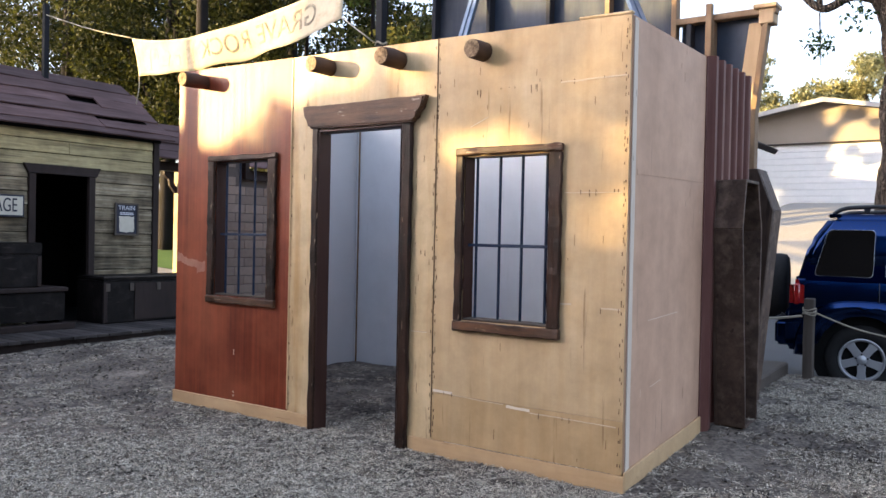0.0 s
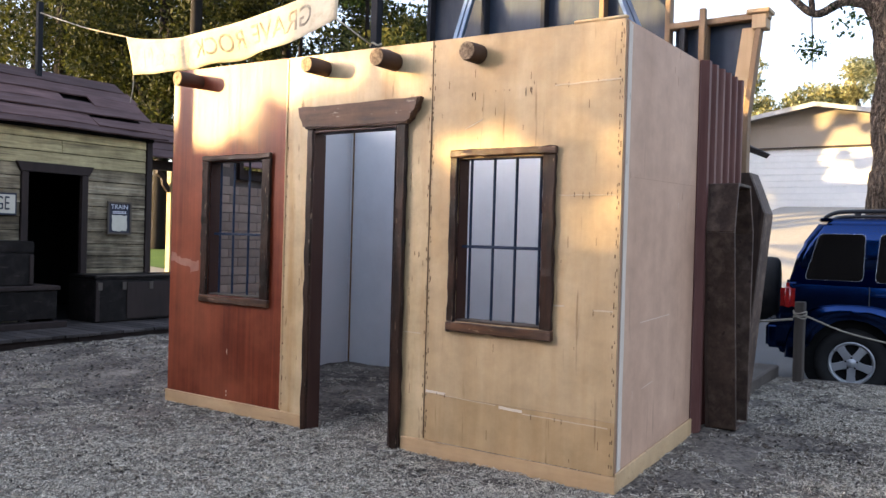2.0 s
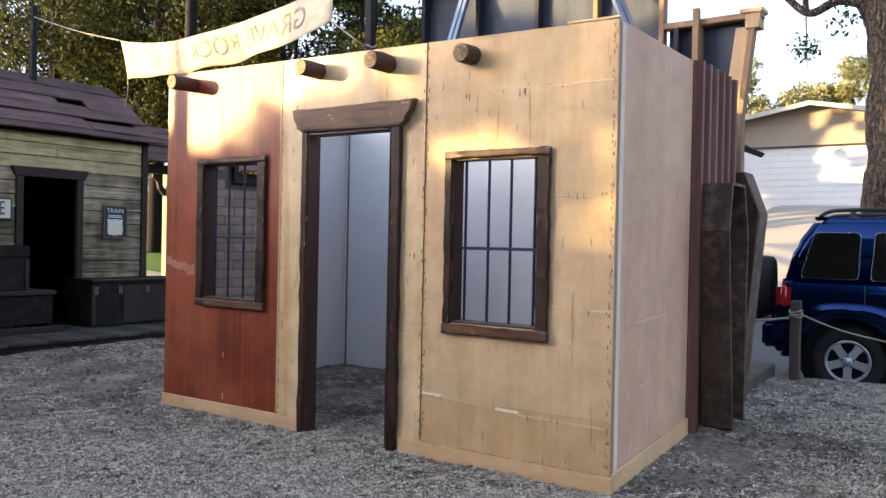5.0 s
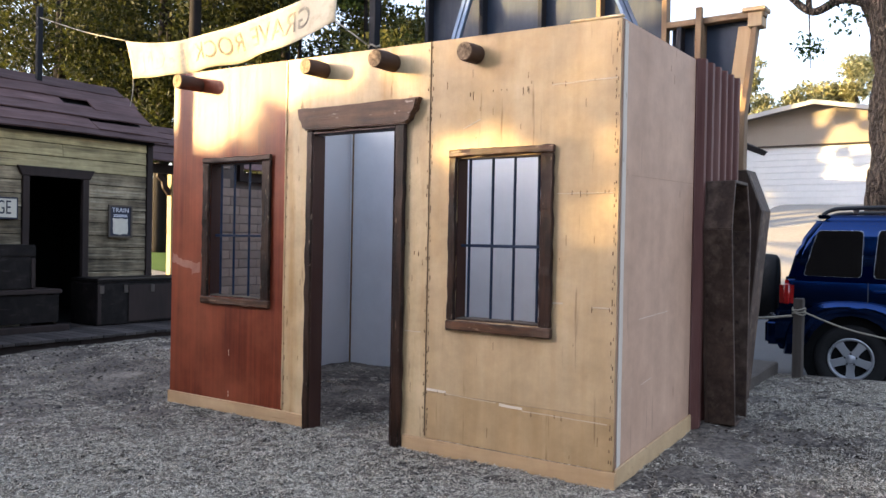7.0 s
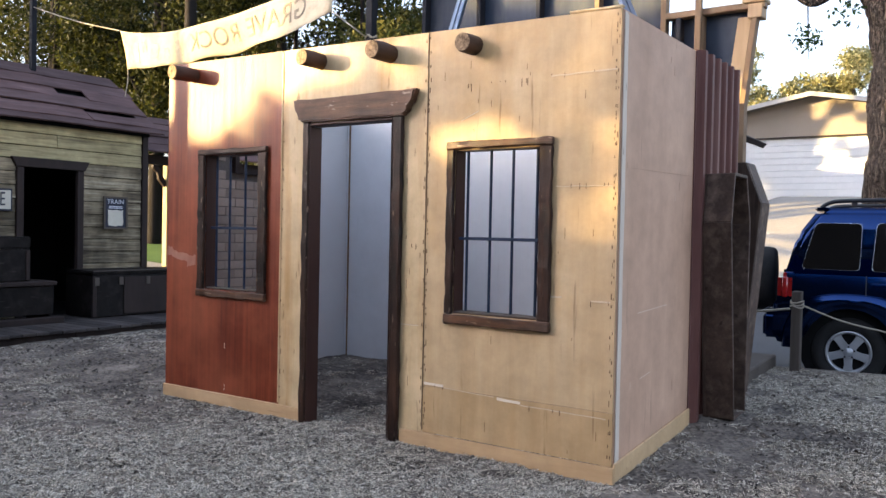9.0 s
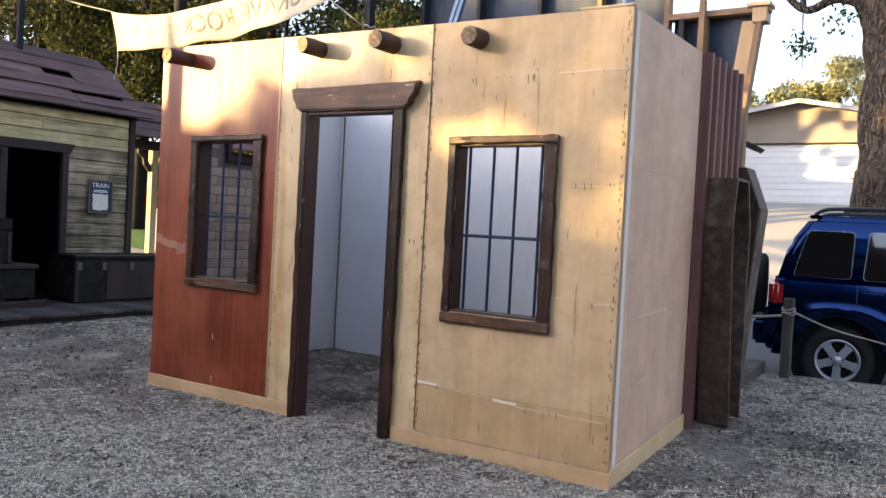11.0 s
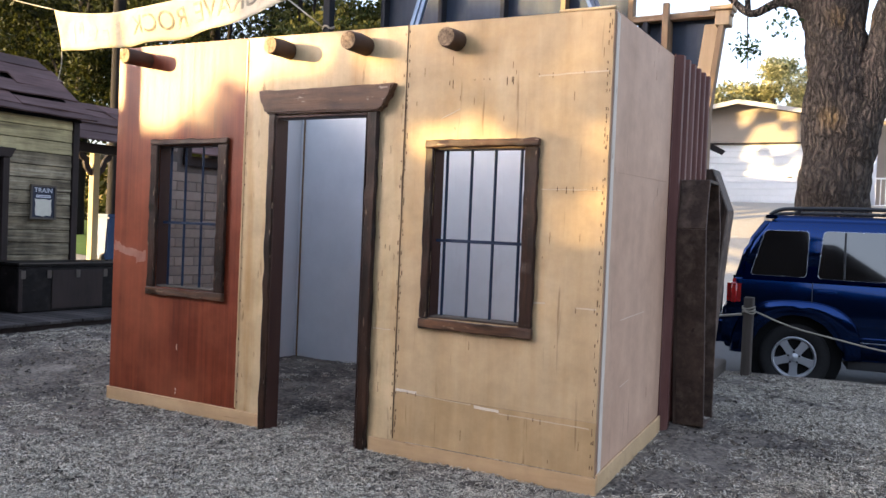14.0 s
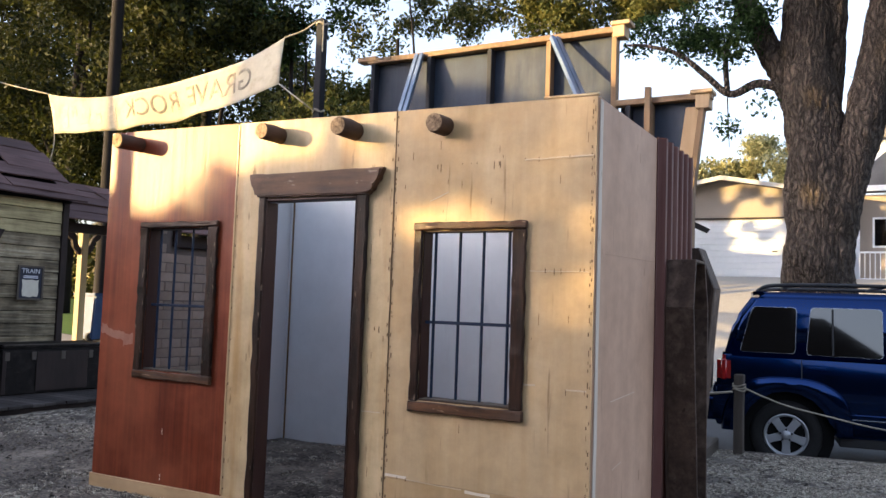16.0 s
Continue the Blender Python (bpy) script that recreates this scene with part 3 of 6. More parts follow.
keep = clump > rng.uniform(-0.9, 0.6, n) + 1.05 * bare + 0.35 * inside - 0.55 * near + np.where(sx > 0, 0.55 * np.clip((0.75 - sx) / 0.75, 0, 1), 0)
sx, sy = sx[keep], sy[keep]
sz = np.array([ground_z(x, y) + lump(x, y) for x, y in zip(sx, sy)]) + 0.002 + 0.007 * rng.random(len(sx))
long_ = rng.random(len(sx)) < 0.16
ang, ln = rng.uniform(0, 6.283, len(sx)), np.where(long_, rng.uniform(0.010, 0.026, len(sx)), 0.003 + 0.009 * rng.random(len(sx)) ** 2)
wd = np.where(long_, rng.uniform(0.0005, 0.0011, len(sx)), rng.uniform(0.0006, 0.0022, len(sx)))
dx, dy, tilt = np.cos(ang) * ln, np.sin(ang) * ln, rng.normal(0, 0.0035, len(sx))
px, py = -np.sin(ang) * wd, np.cos(ang) * wd
v = np.stack([np.stack([sx - dx - px, sy - dy - py, sz - tilt], 1), np.stack([sx + dx - px, sy + dy - py, sz + tilt], 1),
              np.stack([sx + dx + px, sy + dy + py, sz + tilt + 0.002], 1), np.stack([sx - dx + px, sy - dy + py, sz - tilt + 0.002], 1)], 1).reshape(-1, 3)
tagged(leaf_part("straw", [(v, np.arange(len(v)).reshape(-1, 4))], STRAW), "scattered dry pale straw and wood shavings on the ground", "straw", kind="stuff")

# clods and wood chips lying loose on the dirt
n = 60000
cx_, cy_ = rng.uniform(-6.8, 3.4, n), rng.uniform(-2.4, 4.4, n)
fits = (cy_ < 4.05 + 0.17 * cx_) & ~((cx_ > -3.72) & (cx_ < 0.06) & (cy_ > -0.03)) & (cy_ > np.where(cx_ > -2.3, -2.3 + 0.82 * (cx_ + 2.3), -2.3 - 0.5 * (cx_ + 2.3)))
fits &= np.array([noise.noise(Vector((x * 2.1, y * 2.1, 11))) for x, y in zip(cx_, cy_)]) > rng.uniform(-0.6, 0.5, n)
cx_, cy_ = cx_[fits], cy_[fits]
cz_ = np.array([ground_z(x, y) + lump(x, y) for x, y in zip(cx_, cy_)])
n = len(cx_)
turn_, size_ = rng.uniform(0, 6.283, n), 0.004 + 0.012 * rng.random(n) ** 2.5
ax_ = np.stack([np.cos(turn_), np.sin(turn_), rng.normal(0, 0.15, n)], 1) * (size_ * rng.uniform(1.0, 2.2, n))[:, None]
bx_ = np.stack([-np.sin(turn_), np.cos(turn_), rng.normal(0, 0.15, n)], 1) * (size_ * rng.uniform(0.5, 1.0, n))[:, None]
up_ = np.stack([rng.normal(0, 0.3, n), rng.normal(0, 0.3, n), np.ones(n)], 1) * (size_ * rng.uniform(0.5, 1.1, n))[:, None]
mid_ = np.stack([cx_, cy_, cz_ + 0.3 * size_], 1)
v = np.stack([mid_ + ax_, mid_ + bx_, mid_ - ax_, mid_ - bx_, mid_ + up_, mid_ - 0.6 * up_], 1).reshape(-1, 3)
f = (np.arange(n)[:, None, None] * 6 + np.array([(0, 1, 4), (1, 2, 4), (2, 3, 4), (3, 0, 4), (1, 0, 5), (2, 1, 5), (3, 2, 5), (0, 3, 5)])[None]).reshape(-1, 3)
tagged(leaf_part("wood_chips", [(v, f)], CHIPS), "loose clods and dull wood chips scattered over the dirt", "chips", kind="stuff")

# ---- the jail set ----
jail = thing("jail_set", (0, 0, 0), "plywood jail front with barred windows, one bay stained red", "stage set")
H = 2.49
LW = (-3.215, -2.645, 0.838, 1.812)
RW = (-1.012, -0.446, 0.815, 1.766)
DOOR = (-2.158, -1.465, -0.05, 1.985)


def sloped(bm):
    """Lets the top edge of the front rise gently away from the corner."""
    for v in bm.verts:
        if v.co.z > H - 0.06:
            v.co.z += -0.038 - 0.0165 * v.co.x
    return bm


part("red_panel", sloped(sheet(-3.66, -2.442, 0.09, H, 0, 0.016, [LW])), RED, jail, "red-brown stained plywood sheet with a window hole")
part("door_panel", sloped(sheet(-2.438, -1.222, 0.0, H, 0.002, 0.018, [DOOR])), PLY_PALE, jail, "tan varnished plywood sheet round the doorway")
part("lower_panel", sheet(-1.218, -0.004, 0.09, 0.366, 0, 0.016), PLY_LOW, jail, "browner varnished plywood strip along the foot")
part("window_panel", sloped(sheet(-1.218, -0.004, 0.368, H, 0, 0.016, [RW])), PLY, jail, "tan varnished plywood sheet with a window hole")
bm = sheet(0.012, 1.16, 0.1, H - 0.04, 0, 0.016)
bmesh.ops.rotate(bm, verts=bm.verts, matrix=Matrix.Rotation(math.pi / 2, 3, "Z"))
part("side_panel", bm, SIDE, jail, "pinkish-grey primed plywood side sheet")
part("corner_bead", worn(box(0.0008, 0.007, 0.020, 0.050, 0.09, H - 0.05, 0.002), 0.0015, 5, 30, 2, 3), WHITE_TRIM, jail, "white corner strip")
part("corner_bead", worn(box(0.0008, 0.005, 0.0525, 0.073, 0.09, H - 0.055, 0.002), 0.0015, 5, 30, 2, 8), WHITE_TRIM, jail, "white corner strip")
part("top_strip", worn(box(-0.30, 0.0, -0.002, 0.03, H - 0.032, H - 0.018, 0.003), 0.004, 9, 8, 0), PLY_PALE, jail)
part("base_board", worn(box(-3.67, -2.224, -0.016, -0.001, 0.0, 0.092, 0.004), 0.003, 6, 12, 0, 1), BASE, jail, "raw pine base board")
part("base_board", worn(box(-1.384, 0.014, -0.016, -0.001, -0.01, 0.088, 0.004), 0.003, 6, 12, 0, 2), BASE, jail, "raw pine base board")
side_base = part("base_board", worn(box(0.001, 0.015, -0.002, 1.165, -0.03, 0.105, 0.004), 0.003, 6, 10, 1, 3), BASE, jail, "raw pine base board")
for v in side_base.data.vertices:
    v.co.z += 0.105 * max(0.0, v.co.y + 0.03) / 1.2

# inside of the set: back wall, left wall of brick, studs
part("back_wall", sheet(-3.62, -1.30, 0.0, 2.42, 2.0, 2.02), GREYWALL, jail, "smooth white primed inner panel")
part("back_wall", sheet(-1.297, -0.02, 0.0, 2.42, 2.0, 2.02), GREYWALL, jail, "smooth white primed inner panel")
part("corner_seam", box(-3.589, -3.578, 1.988, 1.998, 0.0, 2.40, 0), SCAR, jail, "dark joint between the inner panels")
BW = (0.60, 0.98, 1.755, 2.05)
bm = sheet(0.02, 1.22, 0.0, 2.45, 0, 0.03, [BW])
bmesh.ops.rotate(bm, verts=bm.verts, matrix=Matrix.Rotation(math.pi / 2, 3, "Z"))
bmesh.ops.translate(bm, verts=bm.verts, vec=(-3.62, 0, 0))
brick_wall = part("brick_wall", bm, MORTAR, jail, "grey painted brick-faced inner wall with a small barred opening")
bm = sheet(1.225, 2.0, 0.0, 2.42, 0, 0.03)
bmesh.ops.rotate(bm, verts=bm.verts, matrix=Matrix.Rotation(math.pi / 2, 3, "Z"))
bmesh.ops.translate(bm, verts=bm.verts, vec=(-3.62, 0, 0))
part("inner_panel", bm, GREYWALL2, jail, "grey primed inner panel")
opening = part("opening_frame", sheet(0.58, 1.0, 1.735, 2.07, -0.05, 0.0, [(0.62, 0.96, 1.775, 2.03)]), CABIN_TRIM, jail, "dark timber frame of the small opening")
opening.matrix_local = pose(-3.615, 0, 0, 0, 0, 90)
for i in range(3):
    part("bar", tube([(-3.60, 0.71 + 0.08 * i, 1.77), (-3.60, 0.71 + 0.08 * i, 2.03)], [0.008] * 2, 8), IRON, opening).matrix_parent_inverse = opening.matrix_local.inverted()
for x in (-3.55, -2.44, -1.22, -0.06):
    part("stud", box(x - 0.019, x + 0.019, 0.021, 0.11, 0.0, 2.40, 0.003), BASE, jail)
part("top_plate", box(-3.6, -0.03, 0.021, 0.11, 2.401, 2.438, 0.003), BASE, jail)

# logs through the front
for x, z, out, r in ((-3.36, 2.405, 0.20, 0.052), (-2.09, 2.385, 0.18, 0.052), (-1.51, 2.372, 0.18, 0.055), (-0.90, 2.358, 0.12, 0.055)):
    pts = [(x, 0.1, z), (x, 0.0, z), (x - 0.002, -out * 0.5, z + 0.002), (x - 0.003, -out + 0.006, z), (x - 0.003, -out, z)]
    log = part("log", tube(pts, [r, r, r * 1.03, r, r * 0.93], 18, 0.12, scale=9), BARK_LOG, jail, "round log stub jutting from the wall", True)
    bm = bmesh.new()
    bmesh.ops.create_circle(bm, cap_ends=True, segments=20, radius=r * 0.92)
    for v in bm.verts:
        v.co = Vector((x - 0.003 + v.co.x, -out - 0.004, z + v.co.y))
    part("end_grain", bm, LOG_END, log, "pale sawn end")


def barred_window(x0, x1, z0, z1, bars, seed, trims):
    """Outer trim, liner and bars of a window in the front."""
    win = part("window", sheet(x0 + 0.0006, x1 - 0.0006, z0 + 0.0006, z1 - 0.0006, -0.001, 0.095, [(x0 + 0.006, x1 - 0.006, z0 + 0.006, z1 - 0.006)]), LINER, jail, "barred window with rough dark timber trim")
    wl, wr, wt, wb = trims
    for name, b, ax in (("trim_board", box(x0 - wl, x0 + 0.004, -0.028, -0.002, z0 - 0.003, z1 + 0.003, 0.006), 2), ("trim_board", box(x1 - 0.004, x1 + wr, -0.028, -0.002, z0 - 0.003, z1 + 0.003, 0.006), 2),
                        ("trim_board", box(x0 - wl - 0.004, x1 + wr + 0.003, -0.031, -0.002, z1 + 0.003, z1 + wt, 0.006), 0), ("sill_board", box(x0 - wl - 0.003, x1 + wr + 0.004, -0.036, -0.002, z0 - wb, z0 - 0.003, 0.006), 0)):
        seed += 3.1
        part(name, worn(b, 0.0065, 14, 70, ax, seed), DARK if ax == 2 else DARK_H, win, "", "soft")
    for x in bars:
        part("bar", tube([(x, 0.06, z0), (x, 0.06, z1)], [0.0085] * 2, 10), IRON, win)
    zc = z0 + (z1 - z0) * 0.46
    part("cross_bar", box(x0 + 0.004, x1 - 0.004, 0.040, 0.050, zc - 0.009, zc + 0.009, 0.002), IRON, win)
    part("inner_ledge", worn(box(x0 + 0.007, x1 - 0.007, -0.001, 0.10, z0 + 0.0065, z0 + 0.014, 0.002), 0.003, 14, 10, 0, seed), POST, win, "worn pale ledge")


barred_window(*LW, (-3.166, -3.024, -2.863, -2.71), 1, (0.067, 0.078, 0.040, 0.052))
barred_window(*RW, (-0.963, -0.806, -0.659, -0.504), 20, (0.049, 0.073, 0.046, 0.060))

# doorway
frame_d = part("door_frame", worn(box(-2.222, -2.157, -0.035, -0.002, -0.02, 2.0, 0.010), 0.007, 10, 90, 2, 5), DARK, jail, "rough dark timber door post", "soft")
part("door_post", worn(box(-1.466, -1.387, -0.035, -0.002, -0.02, 2.0, 0.010), 0.007, 10, 90, 2, 9), DARK, jail, "rough dark timber door post", "soft")
part("door_jamb", box(-2.1565, -2.148, -0.030, 0.080, -0.02, 1.965, 0.003), LINER, jail, "brown painted door jamb")
part("door_jamb", box(-1.474, -1.4665, -0.030, 0.080, -0.02, 1.965, 0.003), LINER, jail, "brown painted door jamb")
part("door_head", box(-2.156, -1.467, -0.030, 0.080, 1.966, 1.984, 0.004), LINER, jail)
lint = [(-2.212, 1.993), (-1.372, 1.985), (-1.352, 2.02), (-1.330, 2.04), (-1.318, 2.075), (-1.287, 2.108), (-1.273, 2.139), (-2.288, 2.137), (-2.280, 2.10), (-2.252, 2.075), (-2.247, 2.035), (-2.222, 2.015)]
part("lintel", worn(prism(lint, -0.06, -0.002, 0.010, 2), 0.006, 10, 46, 0, 4), LINTEL, jail, "carved dark timber lintel with flared ends", "soft")

# seams, nails, scratches on the sheets
for x in (-1.22, -2.44):
    part("seam", worn(box(x - (0.0035 if x > -2 else 0.007), x + (0.0035 if x > -2 else 0.007), -0.004, -0.0005, 0.10, H - 0.01, 0.001), 0.0022, 9, 60, 2, x), GRIME if x > -2 else PLY_PALE, jail)
nail = bmesh.new()
for x, gapz, lean in ((-0.026, 0.062, 0.004), (-1.206, 0.058, 0.006), (-1.234, 0.11, 0.005), (-2.425, 0.16, 0.006), (-0.014, 0.11, 0.002)):
    z = 0.14
    while z < 2.44:
        w, h = random.uniform(0.0012, 0.0034), random.uniform(0.005, 0.011) + 0.022 * random.random() ** 3
        c = x + random.uniform(-lean, lean)
        box(c - w, c + w * 0.8, -0.0022, -0.0003, z - h, z + 0.006, 0, nail)
        z += gapz * (0.45 + 1.3 * random.random() ** 1.5)
for x0, x1, z, k in ((-0.42, -0.03, 1.548, 6), (-0.40, -0.03, 2.14, 3), (-0.95, -0.45, 2.13, 8), (-0.15, -0.03, 0.93, 2), (-1.38, -1.26, 1.2, 2), (-0.70, -0.05, 0.33, 3), (-1.18, -0.75, 0.37, 2)):
    for i in range(k):
        c, h = random.uniform(x0, x1), random.uniform(0.006, 0.016) + 0.03 * random.random() ** 3
        box(c - 0.0013, c + 0.0011, -0.0034, -0.0003, z - h + random.uniform(-0.012, 0.02), z + 0.012, 0, nail)
tagged(part("rust_speckle", nail, GRIME, jail, "rusty nail marks along the sheet edges"), kind="stuff")
for x0, x1, z0, dz, h in ((-1.21, -1.07, 0.375, -0.003, 0.016), (-0.70, -0.55, 0.345, -0.004, 0.016), (-0.55, -0.04, 0.335, -0.006, 0.006), (-1.07, -0.72, 0.368, -0.01, 0.005),
                          (-0.40, -0.02, 2.135, 0.004, 0.009), (-0.36, -0.03, 1.545, -0.004, 0.005), (-0.14, -0.03, 0.935, 0, 0.009), (-0.39, -0.31, 0.945, 0, 0.010), (-1.40, -1.26, 0.72, 0, 0.006), (-0.98, -0.86, 1.93, 0.05, 0.006)):
    bm = box(x0, x1, -0.003, -0.0004, z0, z0 + h, 0.001)
    for v in bm.verts:
        v.co.z += dz * (v.co.x - x0) / (x1 - x0)
    part("filler_line", worn(bm, 0.003, 15, 12, 0, z0), PUTTY if h > 0.015 else SEAM_PALE, jail)
for i in range(22):
    x, z, h = random.uniform(-1.19, -0.04), random.choice((2.1, 2.15, 0.75, 0.2, 1.2, 1.95)) + random.uniform(-0.12, 0.12), random.uniform(0.012, 0.06)
    if (RW[0] - 0.1 < x < RW[1] + 0.1 and RW[2] - 0.12 < z + h / 2 < RW[3] + 0.1) or z + h > 2.4:
        continue
    part("drip_mark", box(x - 0.0014, x + 0.0014, -0.0012, -0.0003, z, z + h, 0), SCAR, jail)
for i in range(16):
    x, z, h = random.choice((random.uniform(-2.41, -2.28), random.uniform(-1.38, -1.25))), random.uniform(0.3, 2.2), random.uniform(0.02, 0.06)
    part("drip_mark", box(x - 0.0012, x + 0.0012, 0.0006, 0.0017, z, z + h, 0), SCAR, jail)
for i in range(9):
    y, z, h = random.uniform(0.05, 1.12), random.choice((1.55, 2.3, 0.4)) + random.uniform(-0.1, 0.1), random.uniform(0.015, 0.06)
    part("drip_mark", box(0.0003, 0.0012, y - 0.002, y + 0.002, z, z + h, 0), SIDE_SEAM if i % 3 else SIDE_PALE, jail)
for y0, y1, z0, z1, h, m in ((0.30, 0.74, 0.865, 0.885, 0.005, SIDE_PALE), (0.16, 1.14, 1.645, 1.665, 0.0025, SIDE_SEAM), (0.35, 0.50, 0.50, 0.52, 0.004, SIDE_PALE)):
    bm = box(0.0004, 0.0016, y0, y1, z0, z0 + h, 0)
    for v in bm.verts:
        v.co.z += (z1 - z0) * (v.co.y - y0) / (y1 - y0)
    part("scratch", worn(bm, 0.0, 15, 2, 1) if h < 0.005 else bm, m, jail)
SMEARED = mat("pale_paint_smear", (0.26, 0.105, 0.070), (0.38, 0.20, 0.15), 0.6, (14, 14, 5), 6, 0.35, 0.05)
for k, (x0, x1, z0, z1, fall) in enumerate(((-3.655, -3.34, 1.075, 1.120, -0.05), (-3.60, -3.33, 1.055, 1.085, -0.03), (-3.42, -3.325, 0.99, 1.06, 0.02), (-3.645, -3.55, 1.11, 1.145, -0.04))):
    bm = worn(box(x0, x1, -0.0010 - 0.0003 * k, -0.0005, z0, z1, 0), 0.0, 9, 40, 0)
    for v in bm.verts:
        v.co.z += fall * (v.co.x - x0) / (x1 - x0) + 0.016 * noise.noise(Vector((v.co.x * 34, z0 * 9, 8 if v.co.z > (z0 + z1) / 2 else 2)))
    part("paint_smear", bm, SMEARED, jail, "smeared pale paint patch")
for x, z in ((-2.99, 0.42), (-2.99, 0.12)):
    part("chip", worn(box(x - 0.0028, x + 0.0028, -0.002, -0.0004, z, z + 0.04, 0), 0.005, 45, 8, 2, z), PUTTY, jail)

# corrugated side sheet behind the side panel
bm = bmesh.new()
N, top, bot = 84, [], []
for i in range(N + 1):
    y = 1.150 + 0.875 * i / N
    x = 0.027 - 0.021 * max(-1, min(1, 1.7 * math.cos(2 * math.pi * (y - 1.150) / 0.145)))
    for s, off in ((0, 0.0), (1, -0.004)):
        (top if s == 0 else bot).append((bm.verts.new((x + off, y, 0.07)), bm.verts.new((x + off, y, H - 0.03))))
for i in range(N):
    for q in (top, bot):
        bm.faces.new([q[i][0], q[i + 1][0], q[i + 1][1], q[i][1]])
    bm.faces.new([top[i][1], top[i + 1][1], bot[i + 1][1], bot[i][1]])
for i in (0, N):
    bm.faces.new([top[i][0], top[i][1], bot[i][1], bot[i][0]])
part("corrugated_sheet", bm, CORR, jail, "reddish-brown ribbed metal side sheet")

# ---- coffins leaning on the side ----
def coffin(place, turn, height, wide, deep, label, lean=0.0, shoulder=0.80):
    """An upright six-sided toe-pincher box: sides, back, open front with boards."""
    c = thing("coffin", place, label, "coffin", "coffins")
    c.matrix_world = pose(*place, 0, 0, turn) @ pose(0, 0, 0, lean, 0, 0)
    s = height * shoulder
    half = [(-0.30 * wide, 0), (0.30 * wide, 0), (0.5 * wide, s), (0.32 * wide, height), (-0.32 * wide, height), (-0.5 * wide, s)]
    part("back_board", prism([(x * 0.97, z) for x, z in half], deep - 0.02, deep, 0.003, 1), COFFIN, c)
    for i in range(6):
        (xa, za), (xb, zb) = half[i], half[(i + 1) % 6]
        l = math.hypot(xb - xa, zb - za)
        b = part("side_board", worn(box(0.001, l - 0.001, 0, deep - 0.021, -0.0, 0.02, 0.003), 0.002, 7, 6, 0, i), COFFIN, c)
        b.matrix_local = Matrix.Translation((xa, 0, za)) @ Matrix.Rotation(-math.atan2(zb - za, xb - xa), 4, "Y")
    return c


coffin((0.250, 1.43, 0.145), 90, 1.55, 0.44, 0.195, "tall narrow dark wooden coffin standing open against the ribbed sheet", -1)
big = coffin((-0.145, 2.16, 0.135), 0, 1.70, 0.63, 0.24, "large dark wooden six-sided coffin standing behind a narrower one", 0.0, 0.825)
part("lid", prism([(-0.19, 0.004), (0.19, 0.004), (0.313, 1.402), (0.200, 1.696), (-0.200, 1.696), (-0.313, 1.402)], -0.022, -0.001, 0.003, 1), COFFIN, big, "dark plank coffin lid")

# ---- stage flats behind: dark backs of false fronts ----
def flat_panel(name, x0, x1, z0, z1, studs, label):
    f = thing(name, ((x0 + x1) / 2, 2.6, 0.1), label, "stage flat", "false fronts")
    cx = (x0 + x1) / 2
    part("skin", box(x0 - cx, x1 - cx - 0.05, 0.05, 0.065, z0 - 0.1, z1 - 0.1, 0.002), PANEL_BLUE, f, "dark blue-grey painted panel back")
    part("top_rail", worn(box(x0 - cx - 0.02, x1 - cx + 0.02, -0.045, 0.05, z1 - 0.145, z1 - 0.095, 0.005), 0.003, 5, 20, 0), STUD, f, "orange-brown lumber rail")
    for x, m in studs:
        part("stud", box(x - cx - 0.022, x - cx + 0.022, -0.04, 0.049, 0.0, z1 - 0.147, 0.004), m, f)
    return f


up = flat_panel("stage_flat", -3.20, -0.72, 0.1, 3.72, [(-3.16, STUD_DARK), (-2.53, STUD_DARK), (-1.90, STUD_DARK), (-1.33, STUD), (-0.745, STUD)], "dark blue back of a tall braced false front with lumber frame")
c0 = -1.96
part("cap", box(-0.775 - c0, -0.61 - c0, -0.06, 0.09, 3.63, 3.665, 0.006), STUD_LIT, up, "lumber cap toned as if sunlit")
part("cap_block", box(-0.755 - c0, -0.655 - c0, -0.05, 0.08, 3.53, 3.628, 0.006), STUD_LIT, up)
part("cap", box(-3.34 - c0, -3.12 - c0, -0.05, 0.07, 3.60, 3.65, 0.006), STUD, up)
low = flat_panel("stage_flat", -0.705, 0.03, 0.1, 3.09, [(-0.62, STUD_DARK), (-0.44, STUD), (-0.02, STUD)], "dark blue back of a lower false front with pale edge post")
c1 = -0.3375
part("post", box(-0.47 - c1, -0.42 - c1, -0.09, -0.045, 0.0, 3.07, 0.004), STUD, low)
part("edge_board", box(-0.165 - c1, -0.045 - c1, 0.02, 0.045, 0.4, 2.9, 0.004), STUD_LIT, low, "lumber board toned as if sunlit")
for ob in [o for o in low.children if max(v.co.x for v in o.data.vertices) > -0.1 - c1 and not o.name.startswith("top_rail")]:
    bm = bmesh.new()
    bm.from_mesh(ob.data)
    bmesh.ops.bisect_plane(bm, geom=bm.verts[:] + bm.edges[:] + bm.faces[:], plane_co=(0, 0, 2.2), plane_no=(0, 0, 1))
    for v in bm.verts:
        if v.co.z < 2.25 and v.co.x > -0.2 - c1:
            v.co.x -= 0.085
    bm.to_mesh(ob.data)
    bm.free()
part("cap", box(-0.115 - c1, 0.06 - c1, -0.07, 0.10, 2.985, 3.02, 0.006), STUD_LIT, low, "lumber cap toned as if sunlit")
part("cap_block", box(-0.075 - c1, 0.035 - c1, -0.05, 0.085, 2.87, 2.983, 0.006), STUD_LIT, low)


